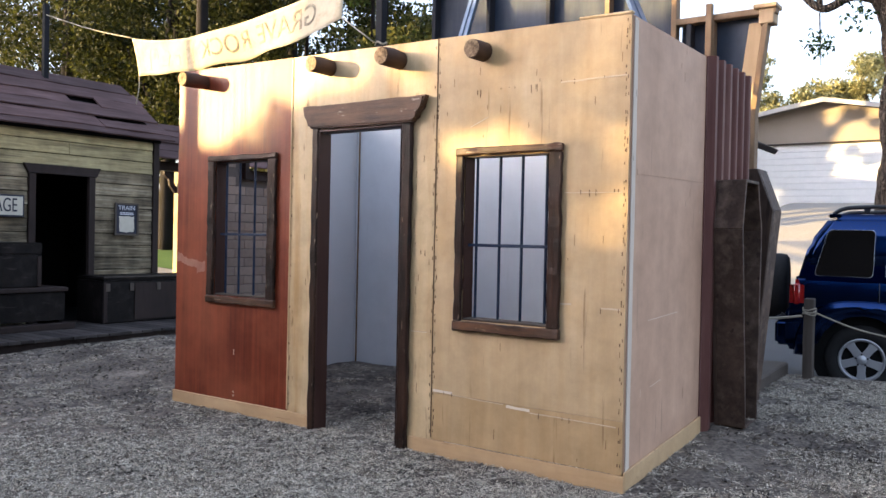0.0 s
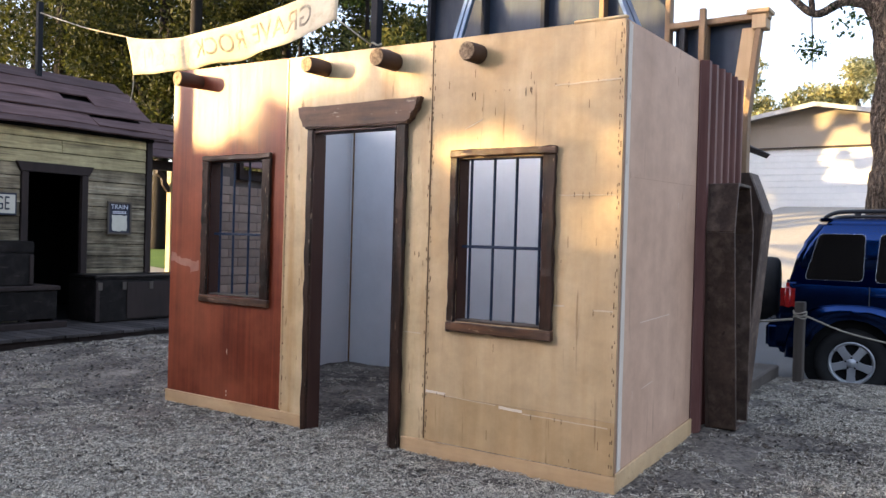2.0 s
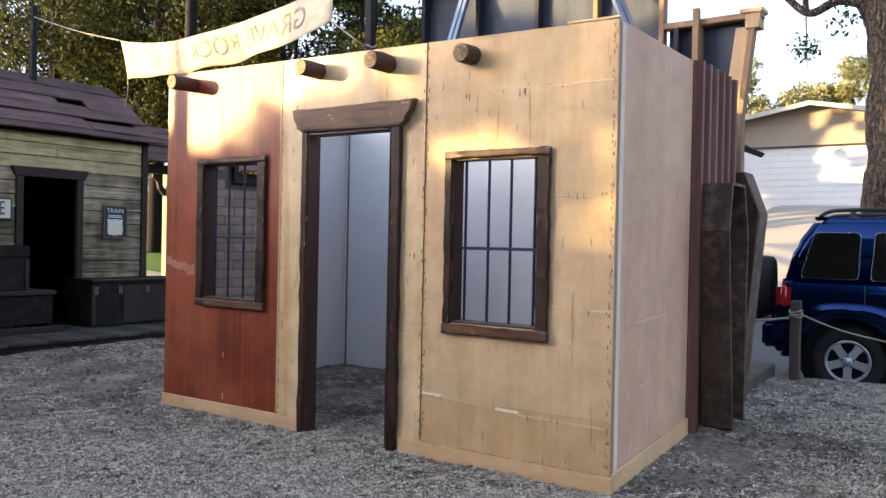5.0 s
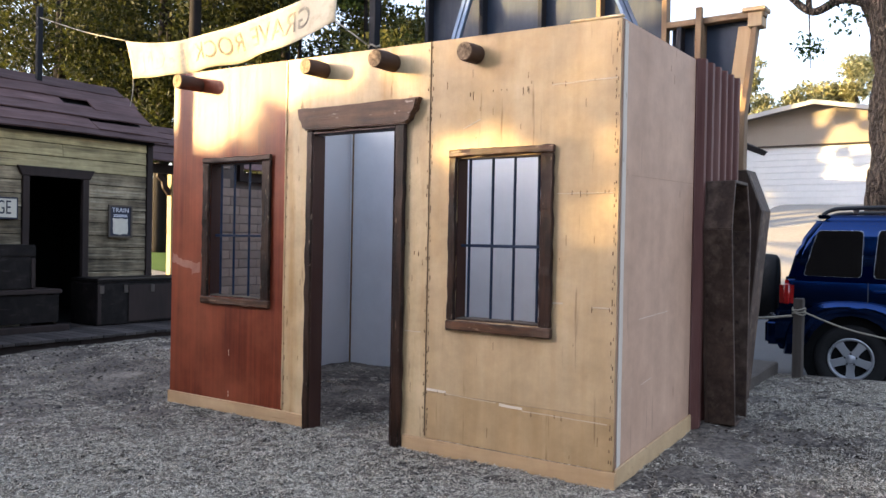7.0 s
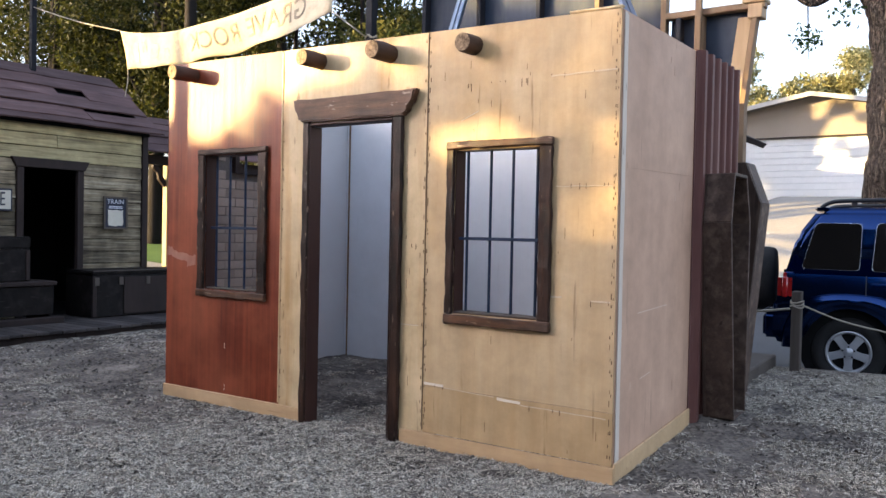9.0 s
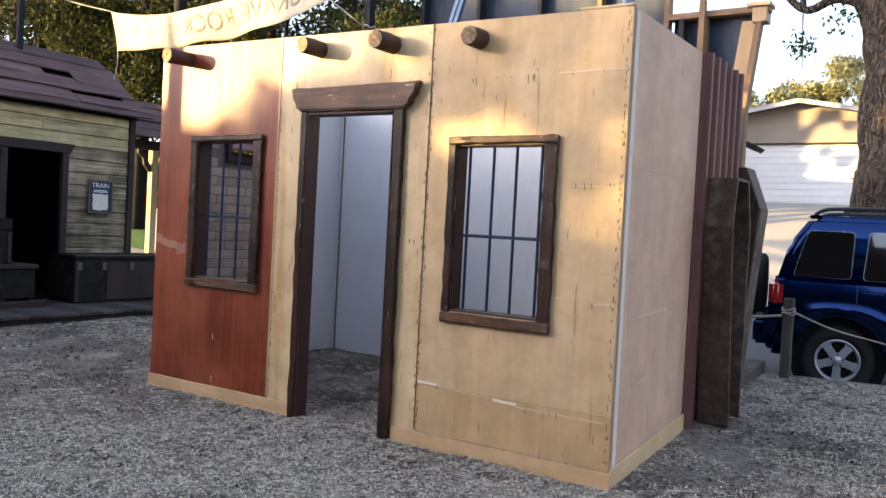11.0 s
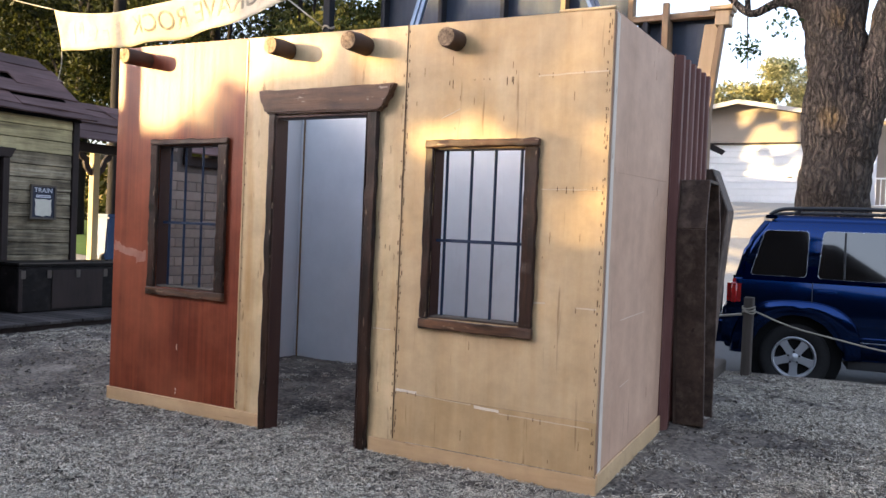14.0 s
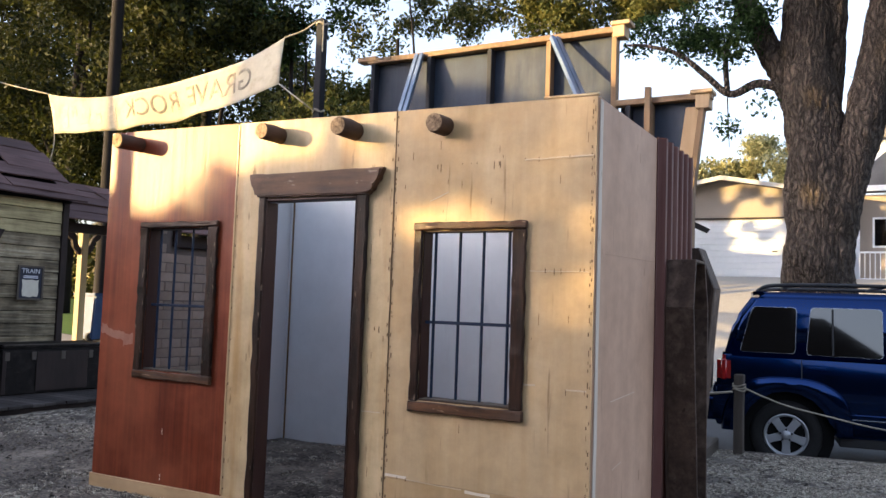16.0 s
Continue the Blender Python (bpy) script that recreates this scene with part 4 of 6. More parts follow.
def strut(a, b, group):
    a, b = Vector(a), Vector(b)
    s = thing("brace", b, "galvanised steel channel brace propping a false front", "brace", group)
    l = (a - b).length
    for name, o in (("channel", -0.026), ("channel", 0.026)):
        ob = part(name, box(o - 0.02, o + 0.02, -0.02, 0.02, 0, l, 0.003), STEEL, s)
        ob.matrix_local = (a - b).to_track_quat("Z", "Y").to_matrix().to_4x4()
    return s


strut((-2.62, 2.54, 3.70), (-2.62, 1.99, 2.44), "braces")
strut((-1.27, 2.54, 3.69), (-0.58, 2.03, 2.46), "braces")

roofbit = thing("lean_to_roof", (-0.275, 2.9, 1.03), "small dark lean-to roof edge behind the false front", "roof")
part("roof_board", prism([(-0.45, 1.30), (0.13, 1.03), (0.16, 1.065), (-0.42, 1.36)], -0.2, 0.5), CABIN_TRIM, roofbit)
part("fascia_board", prism([(-0.45, 1.295), (0.08, 1.045), (0.04, 0.93), (-0.45, 1.15)], -0.16, -0.12), CORR, roofbit)
part("rafter", box(-0.02, 0.06, -0.15, -0.10, -0.9, 1.02, 0.004), CABIN_TRIM, roofbit)

# ---- station cabin ----
CX = -8.45
cabin = thing("station_cabin", (CX, 2.0, 0.1), "weathered yellow plank station cabin with a sagging brown board roof", "cabin")
def cab(x0, x1, y0, y1, z0, z1, bevel=0.004):
    return box(x0 - CX, x1 - CX, y0 - 2.0, y1 - 2.0, z0 - 0.1, z1 - 0.1, bevel)


CY0, CY1 = -2.2, 3.2
D0, D1, DT = 1.46, 2.17, 1.99
# Inner walls and floor are coloured near-black in place of the room's shade.
shell = part("wall_core", cab(CX - 2.2, CX - 2.15, CY0, CY1, 0, 2.6), BLACK, cabin, "inner wall coloured near-black for the shade of the room")
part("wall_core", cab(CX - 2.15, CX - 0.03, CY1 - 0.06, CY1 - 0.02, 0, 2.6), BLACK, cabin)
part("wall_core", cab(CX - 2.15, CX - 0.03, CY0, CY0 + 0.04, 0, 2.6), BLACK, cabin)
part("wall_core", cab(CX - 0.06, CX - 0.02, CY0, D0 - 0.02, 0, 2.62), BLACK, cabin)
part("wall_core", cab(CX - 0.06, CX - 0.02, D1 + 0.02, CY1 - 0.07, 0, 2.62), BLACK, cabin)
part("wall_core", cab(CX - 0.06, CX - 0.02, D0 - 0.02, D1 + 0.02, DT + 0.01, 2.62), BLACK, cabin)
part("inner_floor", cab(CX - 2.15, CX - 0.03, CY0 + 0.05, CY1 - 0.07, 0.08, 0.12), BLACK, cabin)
z = 0.13
row = 0
while z < 2.6:
    h = min(0.158 + 0.012 * random.random(), 2.61 - z)
    spans = [(CY0, D0 - 0.09), (D1 + 0.09, CY1 - 0.06)] if z + h * 0.5 < DT + 0.09 else [(CY0, random.choice((0.9, 1.9))), None]
    if spans[1] is None:
        spans[1] = (spans[0][1] + 0.004, CY1 - 0.06)
    for y0, y1 in spans:
        b = cab(CX - 0.019, CX, y0, y1, z, z + h - 0.008, 0.003)
        for v in b.verts:
            if v.co.x > -0.01:
                v.co.x += 0.016 * (z + h - 0.1 - v.co.z) / h
        part("plank", worn(b, 0.003, 3, 10, 1, row), SIDING if z > 2.02 else SIDING_GREY, cabin)
        row += 1
    z += h
part("corner_board", worn(cab(CX - 0.08, CX + 0.035, CY1 - 0.055, CY1 + 0.035, 0.1, 2.62), 0.004, 4, 10, 2), CABIN_TRIM, cabin, "dark corner post")
part("door_post", cab(CX - 0.02, CX + 0.045, D0 - 0.088, D0, 0.13, DT, 0.006), CABIN_TRIM, cabin, "dark door post")
part("door_post", cab(CX - 0.02, CX + 0.045, D1, D1 + 0.088, 0.13, DT, 0.006), CABIN_TRIM, cabin, "dark door post")
lin = prism([(D0 - 0.10, DT + 0.002), (D1 + 0.10, DT + 0.002), (D1 + 0.16, DT + 0.12), (D0 - 0.16, DT + 0.12)], 0, 0.07, 0.005, 1)
ob = part("door_lintel", lin, CABIN_TRIM, cabin, "dark flared door lintel")
for v in ob.data.vertices:
    v.co = Vector((0.055 - v.co.y, v.co.x - 2.0, v.co.z - 0.1))

# roof boards in overlapping courses, some slipped or missing
EX, EZ, RX, RZ = CX + 0.22, 2.60, -9.42, 3.46
slope = math.atan2(RZ - EZ, EX - RX)
run = math.hypot(RZ - EZ, EX - RX)
# The layer under the boards is near-black so gaps look shaded.
rf = part("roof", prism([(EX - 0.14 - CX, EZ - 0.035), (RX - CX, RZ - 0.10), (RX - 1.2 - CX, EZ - 0.1), (RX - 1.2 - CX, EZ - 0.13), (RX - CX, RZ - 0.16), (EX - 0.14 - CX, EZ - 0.07)], CY0 - 2.1, CY1 + 0.02 - 2.0), BLACK, cabin, "sagging roof of slipped brown boards")
rf.location.z = -0.1
courses = 6
for i in range(courses):
    s0 = run * i / courses
    y = CY0 - 0.2
    while y < CY1 + 0.15:
        ln = random.uniform(1.6, 3.2)
        y1 = min(y + ln, CY1 + 0.15 - 0.015 * i + random.uniform(-0.03, 0.03))
        if CY1 + 0.15 - y1 < 0.3:
            y1 = CY1 + 0.15 + random.uniform(-0.04, 0.03)
        gap = (i == 3 and y < 2.35 < y1) or (i == 1 and y < 1.9 < y1)
        pieces = [(y, y1)]
        if i == 3 and y < 2.37 < y1:
            pieces = [(y, 2.16), (2.56, y1)]
        for a, b in pieces:
            if b - a < 0.06:
                continue
            bm = box(-run / courses * 1.28, 0, a, b, 0, 0.022, 0.003)
            ob = part("roof_board", worn(bm, 0.014, 2.3, 12, 1, i * 7 + a), SHINGLE, rf)
            if i == 1 and b > 2.6:
                for v in ob.data.vertices:
                    v.co.x *= 0.80
            drop = (0.075 if i == 1 and b > 2.6 else 0.05 if gap and i == 1 else 0.0) + random.uniform(-0.015, 0.035)
            ob.matrix_local = pose(0, -2.0, 0) @ Matrix.Translation((EX - CX - (s0 - drop) * math.cos(slope), 0, EZ + 0.0 + (s0 - drop) * math.sin(slope) - 0.06 + 0.018)) @ Matrix.Rotation(slope - 0.06 + random.uniform(-0.05, 0.05), 4, "Y")
        y = y1 + 0.006
bm = prism([(EX - 0.18 - CX, EZ - 0.1), (RX - CX, RZ - 0.12), (RX - 1.1 - CX, EZ - 0.1)], CY1 - 2.05, CY1 - 2.02)
part("gable_end", bm, CABIN_TRIM, cabin).location.z = -0.1

# poster and board on the cabin
poster = thing("wall_poster", (CX + 0.03, 2.715, 1.24), "dark framed TRAIN notice with a torn pale sheet", "poster")
part("frame", sheet(-0.18, 0.18, 0, 0.44, -0.02, 0.0, [(-0.155, 0.155, 0.025, 0.415)]), POST, poster)
part("board", box(-0.157, 0.157, -0.008, -0.001, 0.02, 0.42, 0), NAVY, poster)
bm = bmesh.new()
edge = [(-0.12, 0.26), (-0.05, 0.255), (0.02, 0.262), (0.08, 0.25), (0.115, 0.262), (0.11, 0.2), (0.12, 0.1), (0.105, 0.045), (0.04, 0.05), (0.0, 0.035), (-0.05, 0.045), (-0.105, 0.05), (-0.115, 0.12), (-0.108, 0.19)]
bm.faces.new([bm.verts.new((x, -0.011, z)) for x, z in edge])
part("sheet", bm, PAPER, poster, "torn yellowed sheet of paper")
up2 = Matrix(((1, 0, 0, 0), (0, 0, -1, -0.010), (0, 1, 0, 0), (0, 0, 0, 1)))
letters("TRAIN", 0.085, "lettering", PALE_INK, poster, Matrix.Translation((0, 0, 0.368)) @ up2, wide=1.05)
for z, w in ((0.305, 0.20), (0.285, 0.21)):
    part("text_bar", box(-w / 2, w / 2, -0.0115, -0.009, z - 0.006, z + 0.006, 0), PALE_INK, poster)
poster.matrix_world = pose(CX + 0.045, 2.715, 1.24, 0, 0, 90)
board = thing("baggage_sign", (0, 0, 0), "white painted board with dark lettering", "sign")
part("board", box(-0.62, 0.16, -0.025, 0, 0, 0.27, 0.003), NAVY, board)
part("face", box(-0.60, 0.14, -0.03, -0.026, 0.022, 0.248, 0.001), PAPER, board)
letters("AGE", 0.235, "lettering", NAVY, board, Matrix.Translation((-0.065, -0.022, 0.135)) @ up2, wide=0.62)
board.matrix_world = pose(CX + 0.045, 1.14, 1.44, 0, 0, 90)

# porch
porch = thing("porch", (-7.6, 2.0, 0.05), "low grey plank porch in front of the cabin", "porch")
y = -2.4
while y < 4.6:
    w = 0.135 + 0.02 * random.random()
    part("deck_board", worn(box(-0.83, 0.72 + 0.03 * random.random() - 0.055 * max(0, y - 1.2), y - 2.0, y + w - 2.008, 0.045, 0.08, 0.004), 0.003, 3, 4, 0, y), DECK, porch)
    y += w
part("edge_beam", worn(box(0.60, 0.68, -4.4, -0.75, -0.06, 0.042, 0.006), 0.004, 2, 12, 1), CABIN_TRIM, porch)
bm = worn(box(0.60, 0.68, -0.745, 2.6, -0.06, 0.042, 0.006), 0.004, 2, 12, 1)
for v in bm.verts:
    v.co.x -= 0.055 * max(0, v.co.y + 0.8)
part("edge_beam", bm, CABIN_TRIM, porch)


def trunk(name, x0, x1, y0, y1, z0, z1, label, lid=0.16, latch=True):
    t = thing(name, ((x0 + x1) / 2, (y0 + y1) / 2, z0), label, "trunk", "travel trunks")
    a, b, h = (x1 - x0) / 2, (y1 - y0) / 2, z1 - z0
    part("body", box(-a, a, -b, b, 0, h - lid - 0.004, 0.01), TRUNKBOX, t)
    part("lid", box(-a - 0.006, a + 0.006, -b - 0.006, b + 0.006, h - lid, h, 0.016, seg=2), TRUNKBOX, t)
    for y in (-b + 0.03, b - 0.03):
        part("strap", box(a + 0.001, a + 0.012, y - 0.025, y + 0.025, 0.01, h - lid - 0.02, 0.003), CABIN_TRIM, t)
    if latch:
        part("latch", box(a + 0.008, a + 0.02, -0.03, 0.03, h - lid - 0.06, h - lid + 0.04, 0.003), CHROME, t, "dull metal latch")
    return t


trunk("chest", -8.35, -7.76, 1.98, 3.50, 0.135, 0.72, "long black wooden travel chest on the porch", 0.05, False)
chest = bpy.data.objects["chest"]
part("front_panel", box(0.302, 0.309, -0.32, 0.40, 0.03, 0.50, 0.004), CABIN_TRIM, chest, "dull brown leather panel")
for y in (-0.70, -0.36, 0.44):
    part("corner_plate", box(0.303, 0.312, y - 0.03, y + 0.03, 0.40, 0.50, 0.004), POST, chest)
part("clasp", box(0.310, 0.322, 0.0, 0.06, 0.40, 0.50, 0.004), POST, chest, "dull metal clasp")
part("lid_edge", box(0.300, 0.312, -0.755, 0.755, 0.575, 0.588, 0.003), POST, chest, "worn pale lid edge")
bench = thing("bench", (-7.95, 0.6, 0.13), "dark heavy wooden bench box on the porch", "bench")
part("seat", worn(box(-0.30, 0.30, -1.2, 0.86, 0.44, 0.49, 0.006), 0.004, 3, 10, 1), CABIN_TRIM, bench)
part("front_board", box(0.22, 0.26, -1.18, 0.84, 0.10, 0.435, 0.005), TRUNKBOX, bench)
part("foot_rail", box(0.20, 0.36, -1.2, 0.92, 0.0, 0.07, 0.006), CABIN_TRIM, bench)
part("end_board", box(-0.28, 0.215, 0.80, 0.835, 0.0, 0.435, 0.005), TRUNKBOX, bench)
trunk("suitcase_trunk", -8.18, -7.78, -0.2, 1.20, 0.622, 1.14, "black travel trunk resting on the bench", 0.14)

# ---- covered walk beside the cabin ----
walkway = thing("covered_walk", (-10.0, 5.0, 0.1), "dark timber covered walk with bracketed posts and a board roof", "pergola")
for i, (x, zz) in enumerate(((-9.25, 2.48), (-9.55, 2.62), (-9.85, 2.78), (-10.15, 2.92), (-10.45, 3.06))):
    for y0, y1 in ((3.35, 5.1), (5.11, 7.4)):
        b = worn(box(-0.19, 0.17, y0 - 5, y1 - 5 - 0.05 * (i % 2), 0, 0.024, 0.003), 0.012, 2, 8, 1, i + y0)
        ob = part("roof_board", b, SHINGLE, walkway)
        ob.matrix_local = Matrix.Translation((x + 10, 0, zz - 0.1)) @ Matrix.Rotation(0.40, 4, "Y")
part("beam", box(0.42, 0.54, -1.6, 2.4, 2.16, 2.30, 0.006), CABIN_TRIM, walkway)
for i, (x, zz) in enumerate(((-10.85, 3.10), (-11.25, 3.03), (-11.65, 2.96), (-12.05, 2.89), (-12.45, 2.82))):
    ob = part("roof_board", worn(box(-0.13, 0.13, -1.6, 2.4, 0, 0.024, 0.003), 0.014, 2, 8, 1, i + 50), SHINGLE, walkway)
    ob.matrix_local = Matrix.Translation((x + 10, 0, zz - 0.1)) @ Matrix.Rotation(-0.17, 4, "Y")
part("beam", box(-2.66, -2.54, -1.6, 2.4, 2.44, 2.56, 0.006), CABIN_TRIM, walkway)
for y, px, top in ((6.2, 0.48, 2.158), (6.7, -2.60, 2.438)):
    p = part("post", box(px - 0.07, px + 0.07, y - 5.07, y - 4.93, 0, top, 0.006), SUNNY_POST if px < 0 else STUD, walkway, "timber post coloured pale yellow as if sunlit" if px < 0 else "yellow-brown timber post")
    for s in (-1, 1):
        arc = [(0, 0), (0.05, 0.02), (0.16, 0.14), (0.19, 0.28), (0.24, 0.30), (0.30, 0.36), (0.30, 0.44), (0.22, 0.44), (0.12, 0.34), (0.06, 0.20), (0.0, 0.12)]
        bk = prism([(q[0], q[1]) for q in arc], -0.03, 0.03)
        for v in bk.verts:
            v.co = Vector((px + v.co.y, y - 5 + s * (0.072 + v.co.x), top - 0.448 + v.co.z))
        part("bracket", bk, CABIN_TRIM, p, "carved dark bracket")
bin_ = thing("wheeled_bin", (-14.5, 8.6, ground_z(-14.5, 8.6)), "dark blue plastic wheeled bin on the grass edge", "bin")
bin_body = prism([(-0.26, 0.06), (0.26, 0.06), (0.33, 1.0), (-0.33, 1.0)], -0.3, 0.3, 0.03, 2)
part("body", bin_body, BIN_BLUE, bin_, smooth=False)
part("lid", box(-0.36, 0.36, -0.34, 0.34, 1.005, 1.07, 0.02, seg=2), BIN_BLUE, bin_)
for x in (-0.2, 0.2):
    w = part("wheel", tube([(x - 0.03, -0.28, 0.1), (x + 0.03, -0.28, 0.1)], [0.1, 0.1], 16), TYRE, bin_)
annex = thing("yellow_building", (-31, 23.5, ground_z(-31, 23.5)), "sunlit yellow stucco building beyond the lawn", "building")
part("wall", box(-4, 4, -0.1, 4, -0.5, 3.0, 0.01), YELLOW_WALL, annex)
part("roof", prism([(-4.3, 3.0), (4.3, 3.0), (0, 4.4)], -0.4, 4.3), ROOF_GREY, annex)
part("window", box(2.2, 3.4, -0.13, -0.101, 1.0, 2.1, 0.005), TINT, annex)

# ---- banner, cords and pole ----
def banner_at(u, w):
    """A place on the banner: u along from 0 to 1, w down from 0 to 1."""
    x = -7.28 + u * 3.45 + w * (0.09 * (1 - u) + 0.05 * u)
    top = 3.63 + 0.18 * u - 0.205 * 4 * u * (1 - u) * (0.85 + 0.3 * (1 - u)) + (0.05 * u ** 6)
    low = 3.17 + 0.21 * u - 0.13 * 4 * u * (1 - u)
    y = 2.0 + 0.03 * math.sin(u * 9 + w * 2) + 0.02 * math.sin(u * 23 + 1) * (0.4 + w) + 0.05 * (w - 0.5) * math.sin(u * 5)
    return Vector((x, y, top + (low - top) * w + 0.008 * math.sin(u * 31) * w))


banner = thing("banner", (-5.5, 2.0, 3.2), "sagging cream canvas banner seen from behind, faded lettering showing through", "banner")
back = Vector((5.5, -2.0, -3.2))
bm = bmesh.new()
cols = [[bm.verts.new(banner_at(i / 60, k / 10) + back) for k in range(11)] for i in range(61)]
for a, b in zip(cols, cols[1:]):
    for k in range(10):
        bm.faces.new([a[k], a[k + 1], b[k + 1], b[k]])
cloth = part("cloth", bm, CLOTH, banner, smooth=True)
sol = cloth.modifiers.new("thickness", "SOLIDIFY")
sol.thickness = 0.004


def on_banner(u0, lift=0.006):
    return lambda co: banner_at(u0 + co.x / 3.45, 0.5 - co.y / 0.45) + Vector((0, -lift - co.z, 0)) + back


letters("GRAVE", 0.335, "lettering", FADED, banner, None, True, on_banner(0.757), "smeared faded black lettering", 0.82)
letters("ROCK", 0.335, "lettering", FADED, banner, None, True, on_banner(0.493), "smeared faded black lettering", 0.82)
for k, (u, w, low, tall) in enumerate(((0.315, 0.13, -0.02, 0.11), (0.245, 0.09, -0.06, 0.07), (0.185, 0.15, -0.02, 0.10), (0.125, 0.08, 0.05, 0.06), (0.07, 0.13, -0.03, 0.12))):
    bm = worn(worn(box(-w / 2, w / 2, low - tall, low + tall, 0, 0.002, 0), 0.0, 1, 9, 0), 0.0, 1, 9, 1)
    for v in bm.verts:
        n_ = noise.noise_vector(v.co * 22 + Vector((u * 40, 3, 0)))
        v.co += Vector((n_.x * 0.035, n_.y * 0.035, 0))
        v.co = on_banner(u)(v.co)
    part("text_bar", bm, SMEAR, banner)


def cord(name, pts, r, label, cat="cord"):
    p0 = Vector(pts[0])
    c = part(name, tube([p - p0 for p in smooth_line(pts, 8)], [r] * (8 * (len(pts) - 1) + 1), 6), ROPE, smooth=True)
    c.location = p0
    return tagged(c, label, cat)


tl, bl, tr, br = banner_at(0, 0), banner_at(0, 1), banner_at(1, 0), banner_at(1, 1)
PX, PY = -3.48, 2.15
cord("cord", [tr, (tr + Vector((PX, PY, 4.0))) / 2 + Vector((0, -0.01, -0.01)), (PX - 0.04, PY - 0.04, 4.0)], 0.008, "pale cord tying the banner to the pole top")
cord("cord", [br, (br.x + 0.22, 1.99, br.z - 0.17), (PX - 0.045, PY - 0.045, 3.15)], 0.008, "pale cord tying the banner low on the pole")
cord("cord", [tl, (-8.2, 2.02, 3.86), (-9.3, 2.05, 4.20)], 0.008, "pale cord running from the banner to a far pole")
cord("cord", [bl, bl + Vector((0.0, 0, -0.15)), bl + Vector((-0.05, 0, -0.33))], 0.006, "frayed cord hanging from the banner corner")
pole = thing("banner_pole", (PX, PY, 0.1), "square black steel pole with cord knots", "pole")
part("shaft", box(-0.04, 0.04, -0.04, 0.04, 0, 3.93, 0.006), POLE, pole)
for z in (3.88, 3.04):
    part("knot", tube([(0.052 * math.cos(a), 0.052 * math.sin(a), z + 0.012 * math.sin(3 * a)) for a in [k * 0.42 for k in range(16)]], [0.010] * 16, 6), ROPE, pole, "knotted pale cord", True)
part("cord_tail", tube([(0.05, -0.045, 3.9), (0.055, -0.05, 3.75), (0.05, -0.046, 3.6)], [0.006] * 3, 6), ROPE, pole)
pole2 = thing("banner_pole", (-9.33, 2.06, 2.9), "thin dark pole holding the banner cord", "pole")
part("shaft", box(-0.035, 0.035, -0.035, 0.035, 0, 1.45, 0.005), POLE, pole2)

# ---- fence post, rope and timbers at the kerb ----
post = thing("fence_post", (0.04, 3.99, 0.08), "short weathered square post with a rope tied round it", "post")
part("shaft", worn(box(-0.042, 0.042, -0.042, 0.042, -0.02, 0.74, 0.008), 0.003, 6, 8, 2), POST, post)
for k in range(3):
    part("rope_wrap", tube([(0.056 * math.cos(a), 0.056 * math.sin(a), 0.60 + 0.022 * k + 0.01 * math.sin(2 * a + k)) for a in [j * 0.42 for j in range(16)]], [0.006] * 16, 6), ROPE, post, "", True)
cord("rope", [(0.09, 3.95, 0.70), (0.40, 4.0, 0.58), (0.75, 4.08, 0.50), (1.25, 4.18, 0.41), (1.9, 4.3, 0.40), (2.7, 4.43, 0.55), (3.2, 4.52, 0.70)], 0.008, "slack pale rope strung between posts along the kerb", "rope")
cord("rope", [(-0.01, 3.95, 0.66), (-0.35, 3.92, 0.62), (-0.8, 3.85, 0.64)], 0.011, "slack pale rope running behind the coffins", "rope")
post2 = copy_thing(post, pose(3.24, 4.53, 0.08))
timber = thing("timber", (-0.25, 3.2, 0.1), "short grey weathered timber laid on the ground", "timber")
part("beam", worn(box(-0.08, 0.14, -0.35, 0.95, -0.02, 0.11, 0.012), 0.006, 3, 8, 1), POST, timber)
timber.rotation_euler.z = 0.06

# ---- parked car ----
suv = thing("car", (-0.34, 4.66, ROAD_Z), "dark blue off-road car parked along the kerb", "car", turn=9.0)
RW_C, FW_C, WR = 0.70, 3.34, 0.355
arc = lambda c, r, a0, a1, n: [(c + r * math.cos(radians(a0 + (a1 - a0) * i / n)), 0.36 + r * math.sin(radians(a0 + (a1 - a0) * i / n))) for i in range(n + 1)]
outline = [(0.06, 0.40), (0.015, 0.50), (0.02, 0.78), (0.085, 0.84), (0.105, 1.12), (2.98, 1.09), (3.05, 1.06), (4.05, 0.98), (4.28, 0.88), (4.36, 0.60), (4.32, 0.38)]
outline += arc(FW_C, 0.44, 0, 180, 10) + arc(RW_C, 0.44, 0, 180, 10)
crown = lambda z: 0.038 * max(0.0, 1 - ((z - 0.74) / 0.36) ** 2)


def bowed(bm):
    """Bows the near side outwards between sill and window line."""
    for z in [0.42 + 0.045 * i for i in range(16)]:
        bmesh.ops.bisect_plane(bm, geom=bm.verts[:] + bm.edges[:] + bm.faces[:], plane_co=(0, 0, z), plane_no=(0, 0, 1))
    for v in bm.verts:
        if v.co.y < 0.06:
            v.co.y -= crown(v.co.z)
    return bm


body = part("body", bowed(prism(outline[::-1], 0.0, 1.78, 0.035, 3)), CAR_BLUE, suv, "dark blue painted body", True)
body.data.polygons.foreach_set("use_smooth", [True] * len(body.data.polygons))
body.data.set_sharp_from_angle(angle=radians(35))
bm = bmesh.new()
lo = [(0.115, 0.015), (2.98, 0.015), (2.98, 1.765), (0.115, 1.765)]
